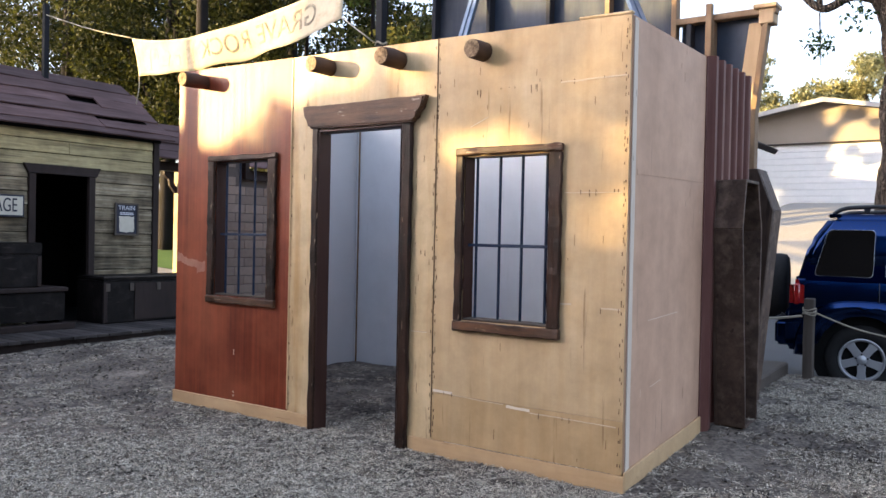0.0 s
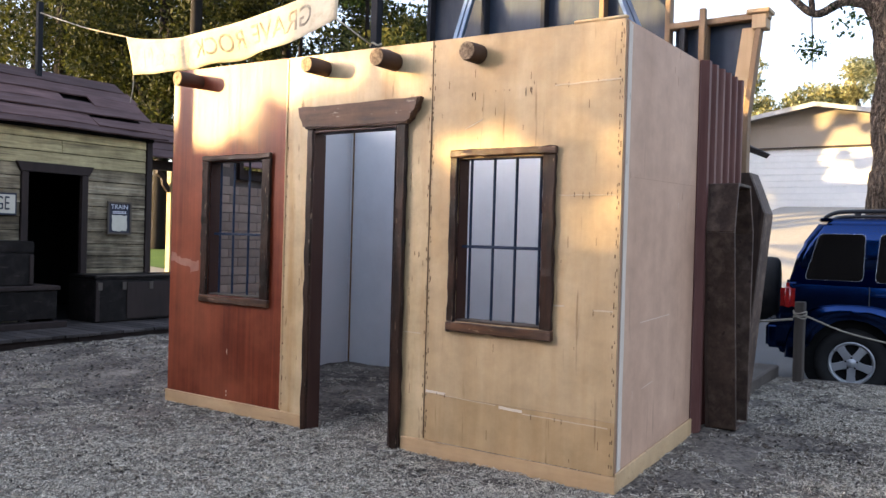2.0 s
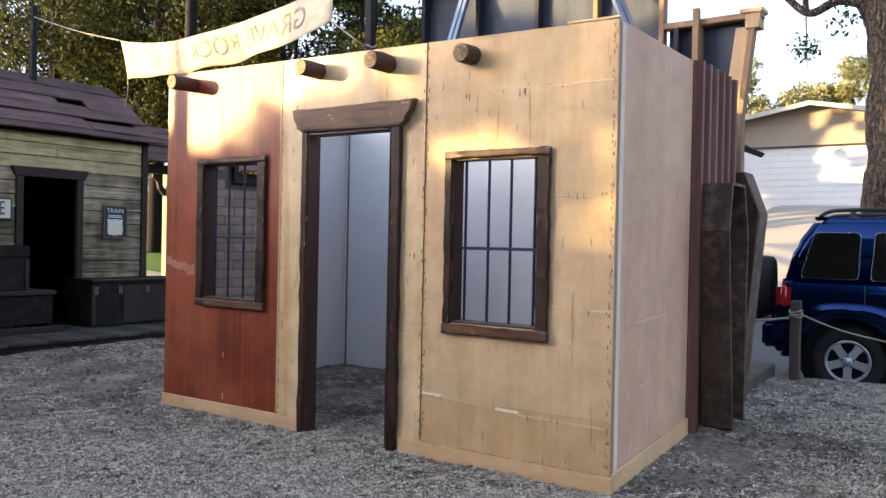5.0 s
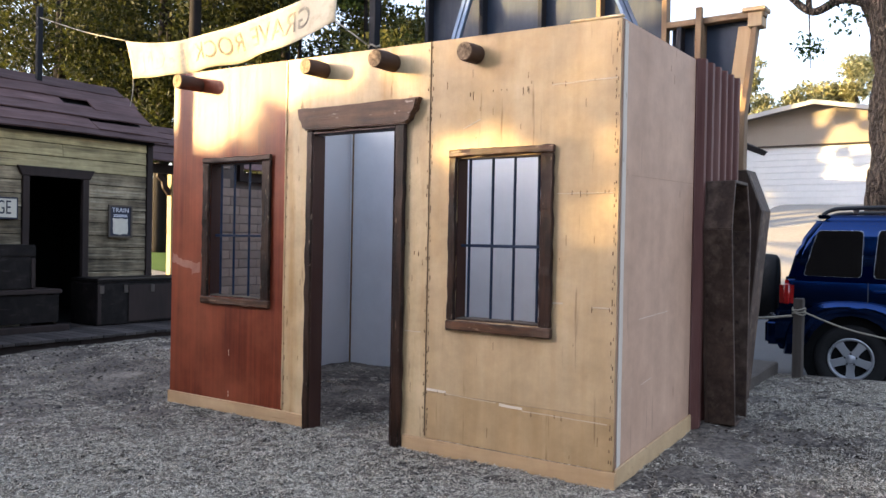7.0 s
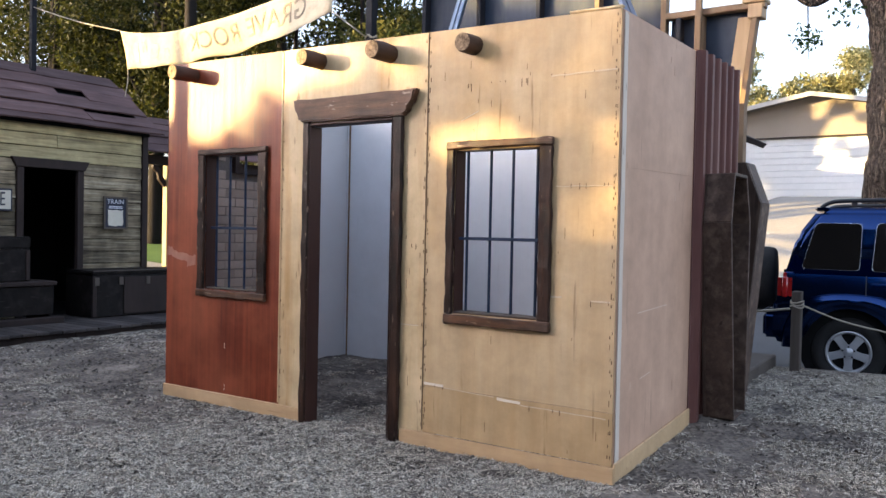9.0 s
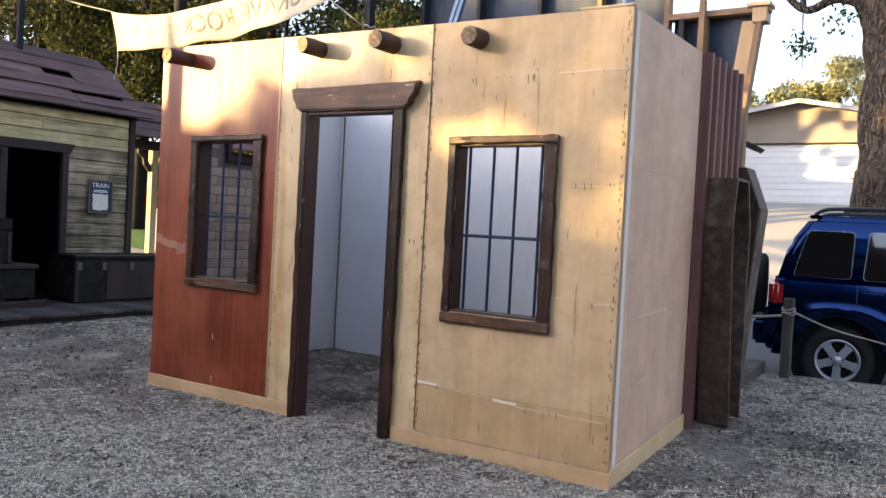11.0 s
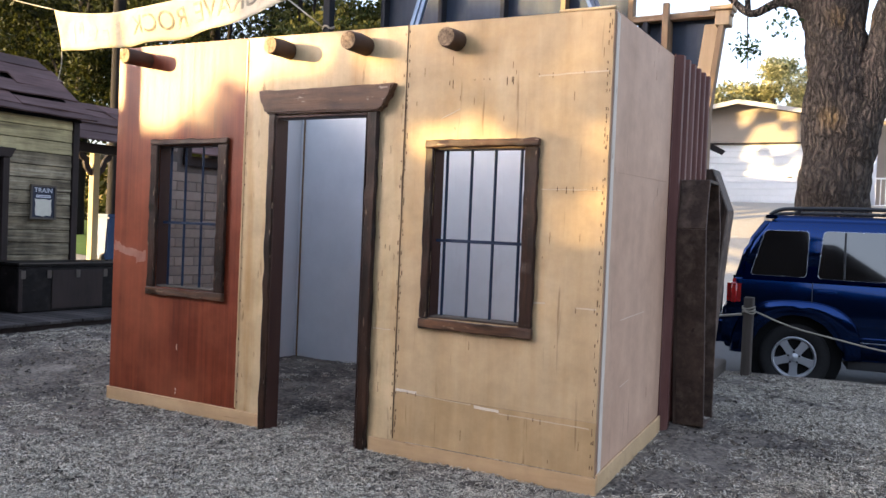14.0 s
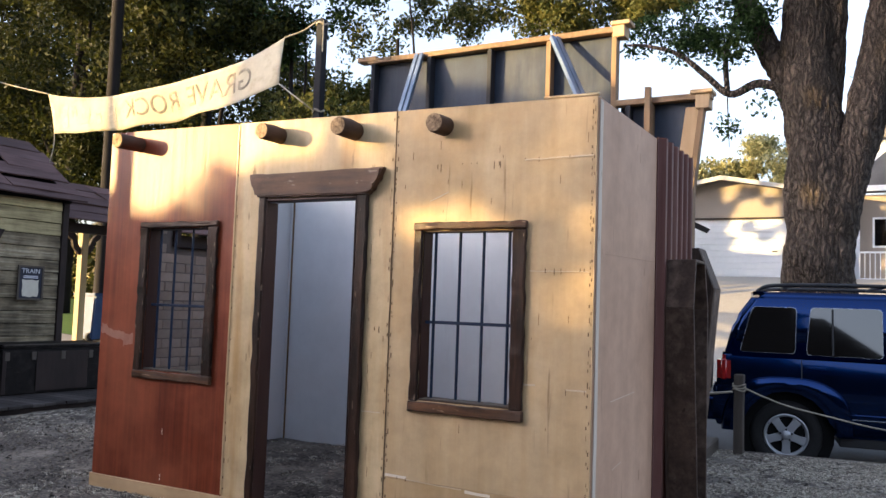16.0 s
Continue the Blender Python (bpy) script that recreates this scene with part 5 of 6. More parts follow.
mid = [(0.21, 0.061), (2.60, 0.061), (2.60, 1.712), (0.21, 1.712)]
hi = [(0.41, 0.098), (2.10, 0.098), (2.10, 1.67), (0.41, 1.67)]
rings = [[bm.verts.new((x, y, z)) for x, y in q] for q, z in ((lo, 1.085), (mid, 1.45), (hi, 1.735))]
for a, b in zip(rings, rings[1:]):
    for k in range(4):
        bm.faces.new([a[k], a[(k + 1) % 4], b[(k + 1) % 4], b[k]])
bm.faces.new(rings[-1])
bm.faces.new(rings[0][::-1])
bmesh.ops.bevel(bm, geom=[e for e in bm.edges if max(v.co.z for v in e.verts) > 1.2], offset=0.07, segments=4, affect="EDGES")
cab_top = part("cabin_shell", bm, CAR_BLUE, suv, "", True)
cab_top.modifiers.new("even_shading", "WEIGHTED_NORMAL").keep_sharp = True
side_y = lambda z: 0.015 + 0.127 * (z - 1.085)


def pane(name, pts, lift, material, parent, r=0.075):
    """A window with rounded corners on the near side of the car."""
    out = []
    n = len(pts)
    for i in range(n):
        p, a, b = Vector(pts[i]), Vector(pts[i - 1]), Vector(pts[(i + 1) % n])
        ua, ub = (a - p).normalized(), (b - p).normalized()
        for k in range(6):
            t = k / 5
            out.append(p + ua * r * (1 - t) ** 2 + ub * r * t ** 2)
    bm = bmesh.new()
    f = [bm.verts.new((q.x, side_y(q.y) - lift, q.y)) for q in out]
    g = [bm.verts.new((q.x, side_y(q.y) - lift + 0.02, q.y)) for q in out]
    bm.faces.new(f)
    for i in range(len(f)):
        j = (i + 1) % len(f)
        bm.faces.new([f[i], f[j], g[j], g[i]])
    return part(name, bm, material, parent)


def glazed(pts, grow=0.0035):
    c = sum((Vector(p) for p in pts), Vector((0, 0))) / len(pts)
    big_ = [Vector(p) + (Vector(p) - c).normalized() * grow * 1.5 for p in pts]
    # The bright metal rim stands in for light caught along the window edge.
    w = pane("window", [tuple(p) for p in big_], 0.004, CHROME, suv, 0.045)
    pane("glass", pts, 0.010, TINT, w, 0.05)
    return w


glazed([(0.265, 1.135), (0.775, 1.13), (0.79, 1.58), (0.385, 1.58)])
glazed([(0.88, 1.125), (1.545, 1.12), (1.545, 1.585), (0.92, 1.585)])
glazed([(1.65, 1.12), (2.62, 1.11), (2.25, 1.56), (1.65, 1.585)])
part("window_divider", box(1.105, 1.12, side_y(1.35) - 0.035, side_y(1.35) + 0.0, 1.13, 1.575, 0.002), CAR_BLACK, suv)
for v in suv.children[-1].data.vertices:
    v.co.y += side_y(v.co.z) - side_y(1.35)
for x, z0, z1 in ((0.835, 0.86, 1.08), (1.60, 0.42, 1.08), (2.72, 0.42, 1.06)):
    part("door_seam", bowed(box(x - 0.004, x + 0.004, -0.0015, 0.004, z0, z1, 0)), CAR_BLACK, suv)
part("door_handle", bowed(box(0.88, 1.05, -0.022, -0.002, 0.985, 1.015, 0.006)), CAR_BLUE, suv)
for c in (RW_C, FW_C):
    outer = [(c + 0.60 * math.copysign(abs(math.cos(w)) ** 0.72, math.cos(w)), 0.36 + 0.545 * max(-0.2, math.sin(w)) ** (0.8 if math.sin(w) > 0 else 1)) for w in [radians(180 * i / 20) for i in range(21)]]
    inner = arc(c, 0.445, 0, 180, 20)
    bm = bmesh.new()
    rows_ = []
    for (xo, zo), (xi, zi) in zip(outer, inner):
        row_ = []
        for k, (f, y) in enumerate(((1.0, 0.02), (1.0, -0.020), (0.90, -0.055), (0.55, -0.070), (0.12, -0.072), (0.0, -0.062), (0.0, 0.03))):
            x, z = xi + (xo - xi) * f, zi + (zo - zi) * f
            row_.append(bm.verts.new((x, y - 0.8 * crown(z), z)))
        rows_.append(row_)
    for ra, rb in zip(rows_, rows_[1:]):
        for k in range(6):
            bm.faces.new([ra[k], ra[k + 1], rb[k + 1], rb[k]])
    part("wheel_flare", bm, CAR_BLUE, suv, "", "soft")
    part("wheel_well", tube([(c, 0.05, 0.36), (c, 0.42, 0.36)], [0.435] * 2, 24), BLACK, suv)
part("side_cladding", bowed(box(1.19, 2.85, -0.026, 0.02, 0.36, 0.60, 0.02, seg=3)), CAR_BLUE, suv, "", "soft")
part("side_strip", bowed(box(1.17, 2.86, -0.028, -0.001, 0.53, 0.542, 0.003)), CHROME, suv, "bright side strip")
part("rear_cladding", bowed(box(0.02, 0.235, -0.018, 0.02, 0.46, 0.70, 0.012, seg=2)), CAR_BLUE, suv, "", "soft")
part("sill", box(1.17, 2.87, 0.0, 1.7, 0.27, 0.362, 0.01), CAR_BLACK, suv)
part("rear_bumper", box(-0.075, 0.22, -0.02, 1.80, 0.44, 0.68, 0.03, seg=3), CAR_BLUE, suv)
part("bumper_pad", box(-0.085, 0.18, 0.03, 1.75, 0.682, 0.71, 0.008), CHROME, suv)
part("tail_lamp", box(0.052, 0.185, -0.084, 0.17, 0.81, 1.09, 0.05, seg=5), LAMP_RED, suv, "red rear lamp", "soft")
part("wheel_arch_liner", box(0.24, 1.15, 0.06, 1.72, 0.40, 0.78, 0.02), BLACK, suv)
for y in (0.20, 1.58):
    part("roof_rail", tube(smooth_line([(0.42, y, 1.735), (0.50, y, 1.785), (0.66, y, 1.805), (1.3, y, 1.815), (1.95, y, 1.80), (2.08, y, 1.745)], 5), [0.02] * 26, 8), CAR_BLACK, suv, "black roof rail", True)
for x in (0.72, 1.6):
    part("cross_bar", box(x - 0.03, x + 0.03, 0.2, 1.58, 1.80, 1.825, 0.008), CAR_BLACK, suv)
part("rear_spoiler", box(0.37, 0.50, 0.14, 1.62, 1.70, 1.738, 0.015, seg=2), CAR_BLUE, suv)


def lathe(profile, sides=40):
    """Turns a profile of (radius, y) round the y axis."""
    bm = bmesh.new()
    rings = [[bm.verts.new((r * math.cos(2 * math.pi * k / sides), y, r * math.sin(2 * math.pi * k / sides))) for k in range(sides)] for r, y in profile]
    for a, b in zip(rings, rings[1:]):
        for k in range(sides):
            bm.faces.new([a[k], a[(k + 1) % sides], b[(k + 1) % sides], b[k]])
    return bm


def car_wheel(x, y, parent):
    w = part("wheel", lathe([(0.215, 0.03), (0.235, 0.0), (0.30, -0.005), (0.335, 0.01), (0.352, 0.035), (0.355, 0.10), (0.352, 0.19), (0.33, 0.215), (0.25, 0.22), (0.2, 0.2)], 48), TYRE, parent, "black tyre on a silver five-spoke rim", True)
    part("rim", lathe([(0.236, 0.004), (0.225, -0.006), (0.208, 0.006), (0.198, 0.05), (0.195, 0.18)], 48), ALLOY, w, "", True)
    part("hub", lathe([(0.001, -0.002), (0.045, 0.0), (0.055, 0.014), (0.08, 0.02), (0.085, 0.06)], 24), ALLOY, w, "", True)
    part("brake_disc", lathe([(0.001, 0.12), (0.19, 0.12), (0.19, 0.13)], 24), BLACK, w)
    for k in range(5):
        s = prism([(-0.045, 0.05), (0.045, 0.05), (0.034, 0.14), (0.052, 0.212), (-0.052, 0.212), (-0.034, 0.14)], 0.010, 0.04, 0.006, 1)
        ob = part("spoke", s, ALLOY, w)
        ob.matrix_local = Matrix.Rotation(radians(72 * k + 36), 4, "Y")
        n_ = part("lug_nut", tube([(0.0, -0.004, 0.062), (0.0, 0.03, 0.062)], [0.011] * 2, 8), CAR_BLACK, w)
        n_.matrix_local = Matrix.Rotation(radians(72 * k), 4, "Y")
    for c in w.children:
        c.scale = (0.93, 1, 0.93)
    w.scale = (0.94, 1, 0.94)
    w.location = (x, y, WR - 0.015)
    return w


car_wheel(RW_C, 0.01, suv)
car_wheel(FW_C, 0.01, suv)
spare = part("spare_wheel", lathe([(0.001, -0.13), (0.20, -0.13), (0.31, -0.125), (0.345, -0.10), (0.355, -0.03), (0.355, 0.04), (0.34, 0.09), (0.3, 0.12), (0.001, 0.12)], 40), TYRE, suv, "covered black spare wheel on the tailgate", True)
spare.matrix_local = Matrix.Translation((-0.15, 0.92, 0.98)) @ Matrix.Rotation(math.pi / 2, 4, "Z")

# ---- trees ----
def furrow(bm, depth):
    """Long upright ridges and cracks in bark."""
    if depth:
        bm.normal_update()
        for v in bm.verts:
            p = Vector((v.co.x * 13, v.co.y * 13, v.co.z * 1.5))
            w = noise.noise_vector(p * 0.5) * 0.9
            v.co += v.normal * depth * (1.2 * abs(noise.noise(p + w)) + 0.7 * abs(noise.noise(p * 2.3 + w)) - 0.5)
    return bm


def tree(place, label, trunk_pts, radii, limbs, crowns, leaf, bark, count, size, seed, spread=1.0, sides=14, keep=None, group="", rough=0.12):
    """trunk and limbs are lines relative to the foot; crowns are clump centres with radii."""
    t = thing("tree", place, label, "tree", group)
    pts = smooth_line(trunk_pts, 6)
    rr = np.interp(np.linspace(0, len(radii) - 1, len(pts)), range(len(radii)), radii)
    big_one = radii[0] > 0.5
    if big_one:
        pts = smooth_line(trunk_pts, 26)
        rr = np.interp(np.linspace(0, len(radii) - 1, len(pts)), range(len(radii)), radii)
    part("trunk", furrow(tube(pts, rr, sides, rough, scale=1.6), 0.045 if big_one else 0.0), bark, t, "", True)
    for lp, r0, r1 in limbs:
        q = smooth_line(lp, 20 if big_one and r0 > 0.2 else 6)
        part("limb", furrow(tube(q, np.linspace(r0, r1, len(q)), 64 if big_one and r0 > 0.2 else 10, 0.12, scale=2), 0.04 if big_one and r0 > 0.2 else 0.0), bark, t, "", True)
    g = np.random.default_rng(seed)
    base = np.array(place)
    chunks = []
    for centre, rad, share in crowns:
        sub = [Vector(centre) + Vector(g.normal(size=3)).normalized() * rad * g.random() ** 0.4 for _ in range(max(4, int(10 * rad)))]
        k = None if keep is None else (lambda p: keep(p + base))
        chunks.append(leaves([tuple(c) for c in sub], spread * (0.28 * rad + 0.22), int(count * share), size, g, keep=k))
    leaf_part("crown", chunks, leaf, t)
    return t


# the large shade tree across the road
BT = (0.16, 10.5, 0.0)
tree((BT[0], BT[1], ground_z(*BT[:2])), "huge old tree with furrowed grey-brown bark and spreading limbs",
     [(0, 0, -0.2), (0, 0, 1.2), (0.0, 0, 2.4), (0.02, 0, 3.4), (-0.05, 0, 4.3), (-0.16, 0, 5.2), (-0.2, 0, 6.4), (-0.25, 0.1, 8.5)], [0.66, 0.56, 0.53, 0.52, 0.48, 0.42, 0.36, 0.25],
     [([(0.10, 0.0, 1.6), (0.18, -0.05, 2.6), (0.36, -0.1, 3.5), (0.56, -0.1, 4.2), (0.78, -0.05, 5.2), (0.98, 0.05, 6.5), (1.25, 0.2, 8.5)], 0.36, 0.26),
      ([(-0.2, 0, 4.5), (-0.5, 0.0, 5.3), (-0.85, 0.0, 6.0), (-1.25, 0, 6.9), (-1.9, 0.1, 8.2)], 0.26, 0.14),
      ([(0.0, 0, 4.6), (0.12, 0.1, 5.6), (0.2, 0.2, 7.2)], 0.30, 0.2),
      ([(-0.35, -0.1, 5.05), (-0.9, -0.2, 5.25), (-1.35, -0.25, 5.1), (-1.75, -0.3, 5.45), (-2.2, -0.35, 5.85), (-2.75, -0.4, 6.05), (-3.1, -0.4, 6.1)], 0.085, 0.02),
      ([(-1.40, -0.25, 5.15), (-1.42, -0.3, 5.7), (-1.30, -0.3, 6.3), (-1.1, -0.3, 7.1)], 0.05, 0.03),
      ([(0.85, 0, 4.6), (1.5, -0.1, 4.75), (2.3, -0.2, 5.1)], 0.16, 0.08),
      ([(-1.40, -0.25, 5.05), (-1.38, -0.25, 4.6), (-1.36, -0.25, 4.2)], 0.012, 0.006)],
     # The high front clumps are out of view, added to shade the upper trunk.
     [((-1.75, -0.3, 6.1), 0.62, 0.022), ((-1.2, -0.3, 6.0), 0.5, 0.016), ((-2.2, -0.3, 6.2), 0.5, 0.015), ((-1.1, -0.3, 6.9), 0.75, 0.028), ((-1.9, -0.3, 7.1), 0.7, 0.024), ((-2.9, -0.4, 6.35), 0.4, 0.009), ((-1.5, -0.2, 8.2), 1.2, 0.07), ((0.6, 0.5, 8.9), 1.6, 0.16), ((0.2, -1.7, 8.7), 1.3, 0.14), ((1.7, -1.4, 8.7), 1.3, 0.14), ((-0.6, -2.2, 8.9), 1.1, 0.10), ((2.2, 0, 7.4), 1.5, 0.12),
      ((-1.37, -0.25, 4.55), 0.16, 0.0025), ((-0.75, -0.3, 4.95), 0.3, 0.0012), ((1.0, 0.8, 5.2), 0.5, 0.016)],
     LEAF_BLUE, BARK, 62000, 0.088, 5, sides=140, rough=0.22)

def airy(p):
    """Cuts openings through the crowns along the low light, so sun patches reach the garage."""
    q = p[:, 0] * 0.666 - p[:, 1] * 0.746
    h = p[:, 2] + 0.116 * (0.746 * p[:, 0] + 0.666 * p[:, 1])
    ragged = np.sin(q * 4.1 + 1) * np.sin(h * 5.4 + q) + 0.5 * np.sin(q * 9.3 - h * 7)
    return ~((q < -17.9) & (q > -20.5) & (h > 5.0) & (h < 7.6) & (ragged > -0.45))


GT = "trees behind the set"
for k, (x, y, h, r, leaf, cnt, lowest) in enumerate(((-23.5, 10.5, 12, 3.6, LEAF_DARK, 15000, 2.0), (-19.2, 11.2, 13, 3.6, LEAF_DARK, 16000, 3.9), (-15.2, 12.2, 9.4, 3.4, LEAF_DARK, 15000, 3.9),
                                                  # The fourth tree takes olive leaves, a lit look given by colour.
                                                  (-12.4, 13.6, 7.0, 2.8, LEAF_MID, 9000, 1.6), (-17.5, 17.0, 9.0, 4.2, LEAF_DARK, 11000, 3.0), (-24.5, 17.0, 15, 4.5, LEAF_DARK, 12000, 5.2), (-28.0, 12.2, 14, 4.2, LEAF_DARK, 14000, 2.0),)):
    rng_k = np.random.default_rng(40 + k)
    cr = []
    z = lowest
    while z < h:
        w = r * (1 - 0.35 * abs(2 * (z - lowest) / (h - lowest) - 0.8))
        for _ in range(3):
            a = rng_k.uniform(0, 6.283)
            cr.append(((0.6 * w * math.cos(a), 0.6 * w * math.sin(a), z + rng_k.uniform(-0.5, 0.5)), 0.45 * w, 1.0))
        z += 1.15
    cr = [(c, q, 1.0 / len(cr)) for c, q, _ in cr]
    tree((x, y, ground_z(x, y)), "tall dense dark green tree catching low sun on its outer leaves", [(0, 0, -0.2), (0.1, 0, h * 0.4), (0.0, 0.1, h * 0.85)], [0.24, 0.18, 0.06],
         [([(0.05, 0, h * 0.3), (0.9, -0.4, h * 0.5), (1.4, -0.7, h * 0.65)], 0.1, 0.03), ([(0.05, 0, h * 0.25), (-0.9, -0.5, h * 0.42), (-1.5, -0.6, h * 0.5)], 0.1, 0.03)], cr, leaf, BARK_DARK, int(cnt * 2.8), 0.145, 60 + k, group=GT, keep=airy)
tree((-14.9, 9.0, ground_z(-14.9, 9.0)), "straight dark tree trunk rising in front of the foliage", [(0, 0, -0.2), (0.02, 0, 4), (0.0, 0, 9)], [0.16, 0.145, 0.13], [], [((0, 0.3, 9.6), 1.6, 1.0)], LEAF_DARK, BARK_DARK, 2500, 0.2, 77, group=GT)
for x, y, z0, cl, leaf, cnt in ((-9.6, 13.0, 0.1, [((0, 0, 3.2), 1.3, 0.3), ((0.9, 0.2, 4.2), 1.0, 0.25), ((-0.5, 0, 4.6), 1.1, 0.25), ((0.6, 0, 5.3), 0.7, 0.1), ((0.1, 0, 6.3), 0.5, 0.04), ((-0.8, 0.3, 7.4), 0.9, 0.06)], LEAF_MID, 9000),
                                (-6.4, 14.5, 0.1, [((1.4, 0, 9.0), 1.3, 0.34), ((-0.4, 0, 9.1), 1.0, 0.24), ((3.0, 0, 9.0), 0.9, 0.16), ((-1.9, 0, 8.9), 0.8, 0.12), ((2.3, 0, 8.1), 0.5, 0.05), ((0.6, 0, 8.3), 0.6, 0.06), ((-3.6, 0, 9.0), 0.6, 0.06)], LEAF_MID, 11000),
                                (-12.6, 12.6, 0.1, [((0, 0, 7.6), 1.0, 0.2), ((-1.6, 0, 8.6), 1.2, 0.25), ((0.9, 0, 9.0), 0.9, 0.18), ((-2.9, 0.3, 9.3), 1.1, 0.2), ((1.9, 0, 8.4), 0.6, 0.07), ((-0.5, 0, 9.8), 0.8, 0.1)], LEAF_BLUE, 7500),
                                (-6.0, 15.5, 0.1, [((2.2, 0, 8.7), 0.7, 0.5), ((2.8, 0, 9.3), 0.7, 0.3), ((1.6, 0, 9.4), 0.6, 0.2)], LEAF_BLUE, 5000)):
    tree((x, y, ground_z(x, y)), "slender green tree with open sunlit foliage", [(0, 0, -0.2), (0.1, 0, 3), (0, 0, 7.5)], [0.14, 0.1, 0.04], [([(0.05, 0, 4.5), (0.5, 0, 6.5), (0.3, 0, 8.5)], 0.05, 0.02)], cl, leaf, BARK_DARK, int(cnt * 1.8), 0.125, int(-x * 10), group=GT)
for x, y, h in ((-9.8, 38, 9.0), (-7.4, 40, 9.4), (-5.2, 39, 10.0), (-2.0, 41, 8.6)):
    tree((x, y, ground_z(x, y)), "small bushy tree beyond the garage roof with sunlit leaf colour", [(0, 0, -0.2), (0, 0, h * 0.5), (0.1, 0, h * 0.8)], [0.2, 0.15, 0.06], [],
         [((-1.2, 0, h * 0.72), 1.3, 0.3), ((0.3, 0, h * 0.85), 1.5, 0.4), ((1.5, 0, h * 0.72), 1.2, 0.3)], LEAF_SUNLIT, BARK_DARK, 9000, 0.2, int(h * 100), group="trees beyond the garage")
tree((-8.5, 35.0, ground_z(-8.5, 35.0)), "dark green bush rising beside the garage roof", [(0, 0, -0.2), (0, 0, 2.5), (0.1, 0, 4.2)], [0.15, 0.12, 0.05], [],
     [((0.1, 0, 4.9), 0.9, 0.4), ((0.9, 0, 5.6), 0.8, 0.35), ((1.5, 0, 4.9), 0.6, 0.25)], LEAF_BLUE, BARK_DARK, 7000, 0.17, 88, group="trees beyond the garage")
hedge = thing("hedge", (-26, 19.0, ground_z(-26, 19.0)), "dark clipped hedge at the end of the lawn", "hedge")
gh = np.random.default_rng(9)
leaf_part("foliage", [leaves([(x, gh.uniform(-0.4, 0.4), z) for x in np.arange(-9, 9, 0.6) for z in (0.25, 0.6)], 0.5, 12000, 0.16, gh)], LEAF_DARK, hedge)

woods_rng = np.random.default_rng(31)
# Opening cut in the woods so sun reaches the trees beyond the garage.
far_keep = lambda p: ~((p[:, 0] * 0.666 - p[:, 1] * 0.746 < -31.5) & (p[:, 0] * 0.666 - p[:, 1] * 0.746 > -37) & (p[:, 2] > 5.5))
far_woods = leaves([(x, woods_rng.uniform(21, 26), woods_rng.uniform(1, 15 if x < -30 else 9.5)) for x in woods_rng.uniform(-44, -19.5, 420)], 1.5, 26000, 0.42, woods_rng, keep=far_keep)
tagged(leaf_part("far_woods", [far_woods], LEAF_DARK), "dark mass of far trees closing the view", "woods", kind="stuff")

# ---- garage and houses across the road ----
GZ = 2.47
garage = thing("garage", (-3.85, 24.0, GZ), "taupe stucco garage with a white roll-up door and low gable", "garage")
gw = sheet(-3.6, 3.4, -0.3, 2.70, 0, 0.2, [(-2.55, 2.55, -0.02, 2.02)])
part("wall", gw, STUCCO, garage)
part("gable", prism([(-3.6, 2.702), (3.4, 2.702), (0, 3.28)], 0.0, 0.2), STUCCO, garage)
part("wall", box(-3.6, -3.4, 0.2, 7, -0.3, 2.69, 0), STUCCO, garage)
part("wall", box(3.2, 3.4, 0.2, 7, -0.3, 2.69, 0), STUCCO, garage)
for s in (-1, 1):
    part("roof", prism([(0, 3.36), (s * 4.0, 2.62), (s * 4.0, 2.54), (0, 3.28)], -0.45, 7.2), ROOF_GREY, garage)
    part("fascia", prism([(0, 3.39), (s * 4.03, 2.645), (s * 4.03, 2.51), (0, 3.25)], -0.49, -0.455), FASCIA, garage, "white fascia board greyed as if shaded")
door = part("door", box(-2.54, 2.54, 0.10, 0.13, 0, 2.015, 0), WHITE_PAINT, garage, "white ribbed roll-up door")
for k in range(10):
    part("slat", box(-2.53, 2.53, 0.075, 0.099, 0.005 + 0.2 * k, 0.192 + 0.2 * k, 0.008), WHITE_PAINT, door)
part("door_handle", box(1.5, 1.66, 0.05, 0.074, 0.95, 0.99, 0.005), CAR_BLACK, door)
part("door_head", box(-2.6, 2.6, -0.03, -0.002, 2.021, 2.06, 0.004), CABIN_TRIM, garage)
house = thing("house", (3.6, 25.0, GZ), "grey stucco house with white trim beside the garage", "house")
part("wall", sheet(-3.5, 5, -0.3, 2.8, 0, 0.2, [(-3.15, -1.6, 1.15, 2.1)]), STUCCO, house)
part("roof", prism([(-4.1, 3.05), (5.5, 3.05), (5.5, 4.6), (-2.4, 4.6)], 0.5, 1.0), ROOF_GREY, house)
part("fascia", box(-4.15, 5.5, -0.5, -0.42, 2.86, 3.04, 0.01), WHITE_PAINT, house)
part("soffit", box(-4.1, 5.5, -0.415, 0.6, 2.95, 3.0, 0), STUCCO, house)
w = part("window", sheet(-3.15, -1.6, 1.15, 2.1, -0.02, 0.06, [(-3.09, -2.42, 1.21, 2.04), (-2.36, -1.66, 1.21, 2.04)]), WHITE_PAINT, house, "white framed window")
for x0, x1 in ((-3.09, -2.42), (-2.36, -1.66)):
    part("pane", box(x0, x1, 0.02, 0.03, 1.21, 2.04, 0), TINT, w)
rail = thing("railing", (2.5, 23.3, GZ), "white metal porch railing", "railing")
part("top_rail", box(-2.35, 3, -0.02, 0.02, 0.86, 0.91, 0.005), WHITE_PAINT, rail)
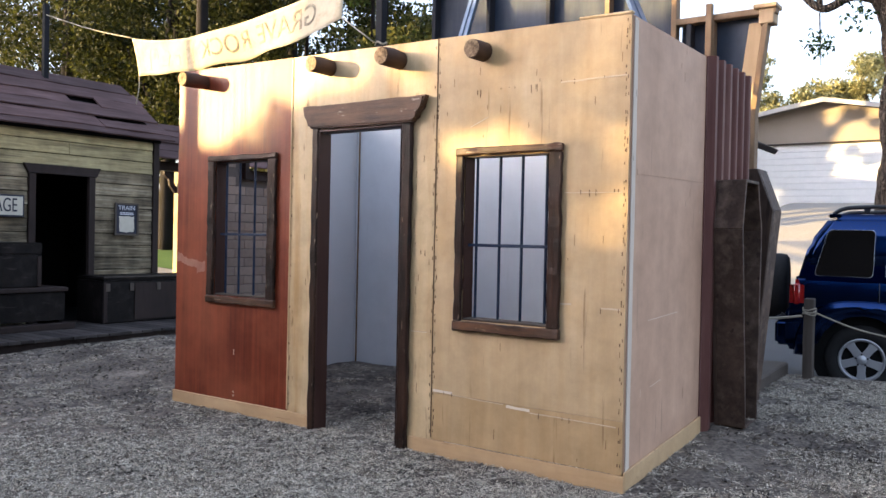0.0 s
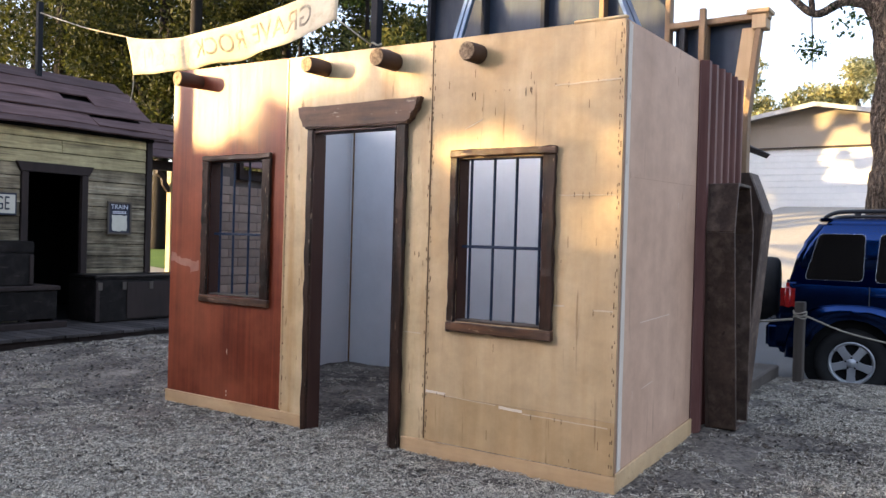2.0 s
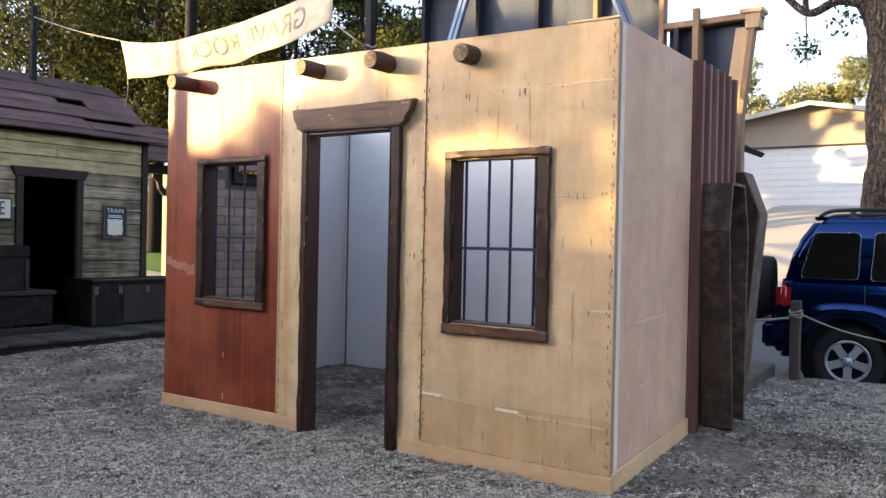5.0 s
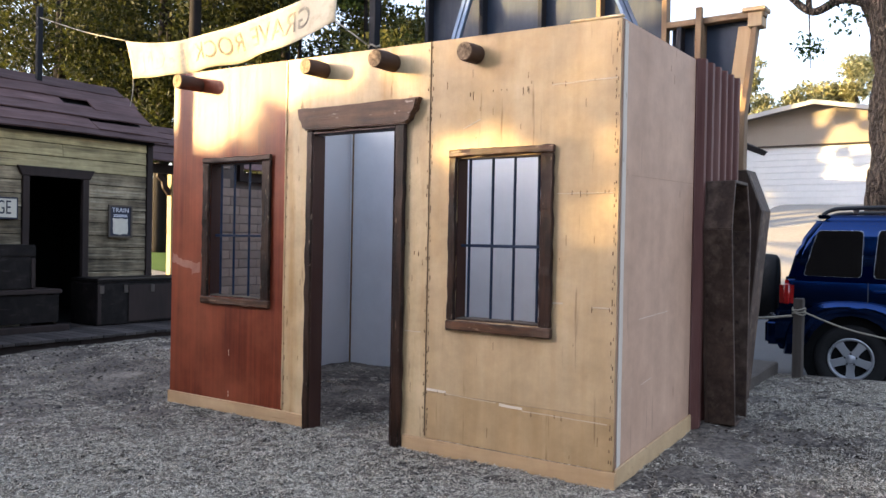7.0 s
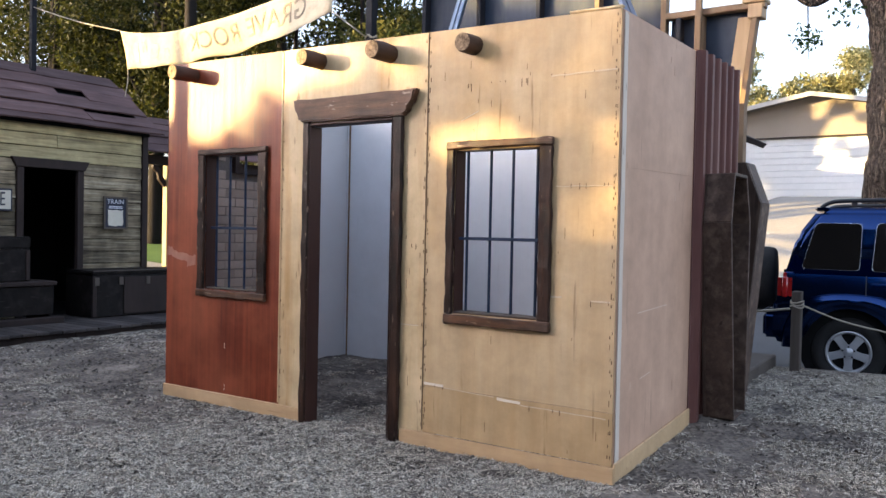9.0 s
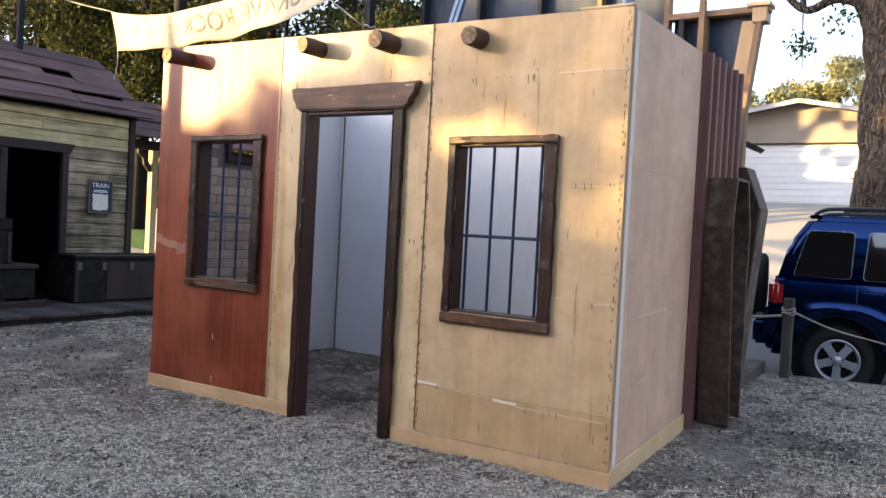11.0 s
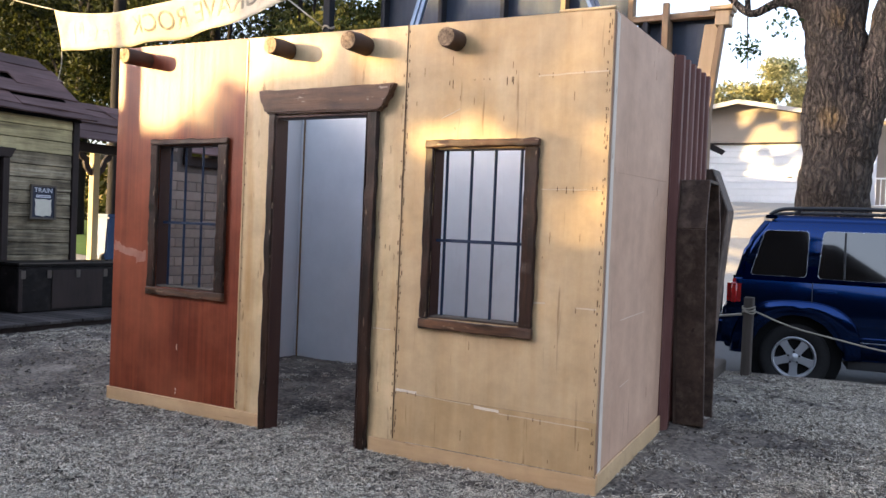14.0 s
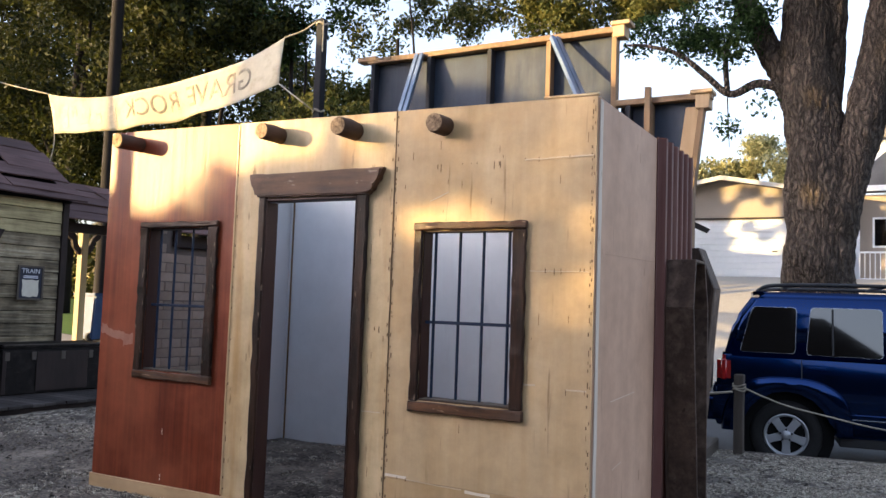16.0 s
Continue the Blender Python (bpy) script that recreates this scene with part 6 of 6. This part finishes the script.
part("bottom_rail", box(-2.35, 3, -0.02, 0.02, 0.08, 0.12, 0.005), WHITE_PAINT, rail)
for k in range(40):
    x = -2.33 + 0.135 * k
    part("baluster", box(x - 0.012, x + 0.012, -0.012, 0.012, 0.0 if k % 8 == 0 else 0.121, 0.859, 0), WHITE_PAINT, rail)
white_house = thing("house", (3.5, 34.0, ground_z(3.5, 34)), "tall white sided house far behind", "house")
part("wall", box(-5.2, 6, 0, 6, -0.5, 6.3, 0.01), WHITE_PAINT, white_house)
part("roof", prism([(-5.7, 6.3), (6.5, 6.3), (0.4, 7.3)], -0.4, 6.4), ROOF_GREY, white_house)
w = part("window", sheet(-2.6, -0.9, 3.6, 4.7, -0.06, -0.002, [(-2.5, -1.0, 3.7, 4.6)]), WHITE_PAINT, white_house)
part("pane", box(-2.5, -1.0, -0.03, -0.02, 3.7, 4.6, 0), TINT, w)

# ---- the far side of the yard, unseen behind the camera: plank wall and trees added to shade the place from the low sun ----
E_ = Vector((0.666, -0.746, 0))
W0 = Vector((-10.75, -9.6, 0))
yard = tagged(part("wall_yard", box(-8.3, 23, -0.06, 0.06, -0.2, 2.92, 0.01), YARD_WALL), "unseen brown plank wall added to block the low sun", "wall", kind="structure")
yard.matrix_world = Matrix.Translation(W0) @ Matrix.Rotation(math.atan2(E_.y, E_.x), 4, "Z")


# Unseen wall, stepped so the car glass reflects a dark roofline below the sky.
reflected = tagged(part("wall_barn", prism([(0.0, -0.2), (36, -0.2), (36, 4.2), (14, 4.2), (6.6, 5.1), (5.0, 6.1), (4.3, 6.1), (3.9, 7.6), (0.0, 7.6)], -13.4, -13.0), REFLECTED_WALL), "unseen dark wall shaped for the reflection in the car glass", "wall", kind="structure")


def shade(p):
    """Which leaves stand: crowns are cut open, along the low light, wherever sun patches are wanted."""
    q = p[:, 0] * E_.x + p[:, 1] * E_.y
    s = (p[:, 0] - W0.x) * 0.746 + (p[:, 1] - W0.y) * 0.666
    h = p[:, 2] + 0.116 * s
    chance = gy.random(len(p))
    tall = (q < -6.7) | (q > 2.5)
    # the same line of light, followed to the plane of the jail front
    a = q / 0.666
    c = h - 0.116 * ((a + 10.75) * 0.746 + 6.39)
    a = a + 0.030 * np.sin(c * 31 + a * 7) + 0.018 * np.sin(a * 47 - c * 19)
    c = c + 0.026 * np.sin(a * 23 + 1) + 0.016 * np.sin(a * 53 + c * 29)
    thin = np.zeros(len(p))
    # Sun patches wanted on the jail front; leaves in their way are dropped.
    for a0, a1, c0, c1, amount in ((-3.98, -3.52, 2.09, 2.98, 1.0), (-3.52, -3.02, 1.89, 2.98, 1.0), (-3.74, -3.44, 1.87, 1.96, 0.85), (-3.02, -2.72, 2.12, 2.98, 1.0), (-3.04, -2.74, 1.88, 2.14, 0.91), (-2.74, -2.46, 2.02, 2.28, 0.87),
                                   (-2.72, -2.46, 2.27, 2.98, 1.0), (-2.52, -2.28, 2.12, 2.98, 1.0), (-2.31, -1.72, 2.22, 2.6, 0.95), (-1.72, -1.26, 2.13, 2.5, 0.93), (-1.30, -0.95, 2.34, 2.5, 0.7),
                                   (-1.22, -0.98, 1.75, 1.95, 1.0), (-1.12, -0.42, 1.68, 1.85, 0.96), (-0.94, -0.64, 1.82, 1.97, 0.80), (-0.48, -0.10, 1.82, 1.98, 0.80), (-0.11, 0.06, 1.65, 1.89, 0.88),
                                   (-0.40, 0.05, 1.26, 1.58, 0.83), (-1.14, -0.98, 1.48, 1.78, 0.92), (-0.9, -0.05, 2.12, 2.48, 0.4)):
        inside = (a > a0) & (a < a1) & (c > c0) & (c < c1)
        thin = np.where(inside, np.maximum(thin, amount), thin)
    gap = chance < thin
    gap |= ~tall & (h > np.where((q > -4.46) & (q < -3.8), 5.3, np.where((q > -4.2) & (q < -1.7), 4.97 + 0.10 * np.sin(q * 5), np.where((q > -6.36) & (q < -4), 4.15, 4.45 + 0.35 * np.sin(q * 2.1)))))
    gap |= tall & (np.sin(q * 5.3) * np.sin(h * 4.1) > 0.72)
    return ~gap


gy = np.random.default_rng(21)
# Unseen trees, placed only to break up the sunlight.
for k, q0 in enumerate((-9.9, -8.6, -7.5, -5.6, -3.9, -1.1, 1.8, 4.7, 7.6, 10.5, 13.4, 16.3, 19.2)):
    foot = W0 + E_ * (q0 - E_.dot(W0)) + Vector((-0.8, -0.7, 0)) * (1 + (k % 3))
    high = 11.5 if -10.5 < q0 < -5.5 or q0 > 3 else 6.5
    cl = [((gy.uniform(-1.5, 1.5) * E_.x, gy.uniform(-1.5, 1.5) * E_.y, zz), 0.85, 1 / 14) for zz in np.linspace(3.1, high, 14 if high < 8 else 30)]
    tree((foot.x, foot.y, 0.0), "unseen leafy tree added to shade the set in patches", [(0, 0, -0.2), (0.1, 0.05, 2.2), (0, 0, 5.0)], [0.16, 0.13, 0.05], [], cl, LEAF_MID, BARK_DARK, 20000 if high < 8 else (20000 if q0 < 3 else 5000), 0.17 if high < 8 else 0.23, 200 + k, spread=1.6, keep=shade, group="trees along the yard wall")
brush = thing("hedge", (W0.x, W0.y, 0.0), "unseen hedge added above the wall to block the low sun", "hedge")
gq = np.random.default_rng(23)
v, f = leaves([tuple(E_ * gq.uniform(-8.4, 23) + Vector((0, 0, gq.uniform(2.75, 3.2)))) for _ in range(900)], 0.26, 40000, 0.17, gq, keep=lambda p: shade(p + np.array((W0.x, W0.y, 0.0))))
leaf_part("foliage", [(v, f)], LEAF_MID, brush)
# Out of view; added for the upright shadow band on the red sheet.
shadow_post = thing("yard_post", (-6.45, -2.62, 0.0), "unseen dark post added to cast a band of shadow", "post")
part("shaft", box(-0.045, 0.045, -0.045, 0.045, -0.05, 3.0, 0.006), POLE, shadow_post)

# ---- bricks of the inner wall ----
bm = box(0, 0.010, 0.0025, 0.1975, 0.0025, 0.0705, 0.003)
me_full = bpy.data.meshes.new("brick")
bm.to_mesh(me_full)
bm = box(0, 0.010, 0.0025, 0.0975, 0.0025, 0.0705, 0.003)
me_half = bpy.data.meshes.new("brick")
bm.to_mesh(me_half)
for me in (me_full, me_half):
    me.materials.append(BRICK)
for r in range(33):
    y = 0.02
    cells = [0.1] + [0.2] * 5 + [0.1] if r % 2 else [0.2] * 6
    for wdt in cells:
        z = r * 0.073
        if not (y + wdt > 0.57 and y < 1.01 and z + 0.073 > 1.73 and z < 2.08):
            ob = link("brick", me_full if wdt > 0.15 else me_half, BRICK, brick_wall)
            ob.location = (-3.619 + random.uniform(-0.002, 0.003), y, z)
        y += wdt
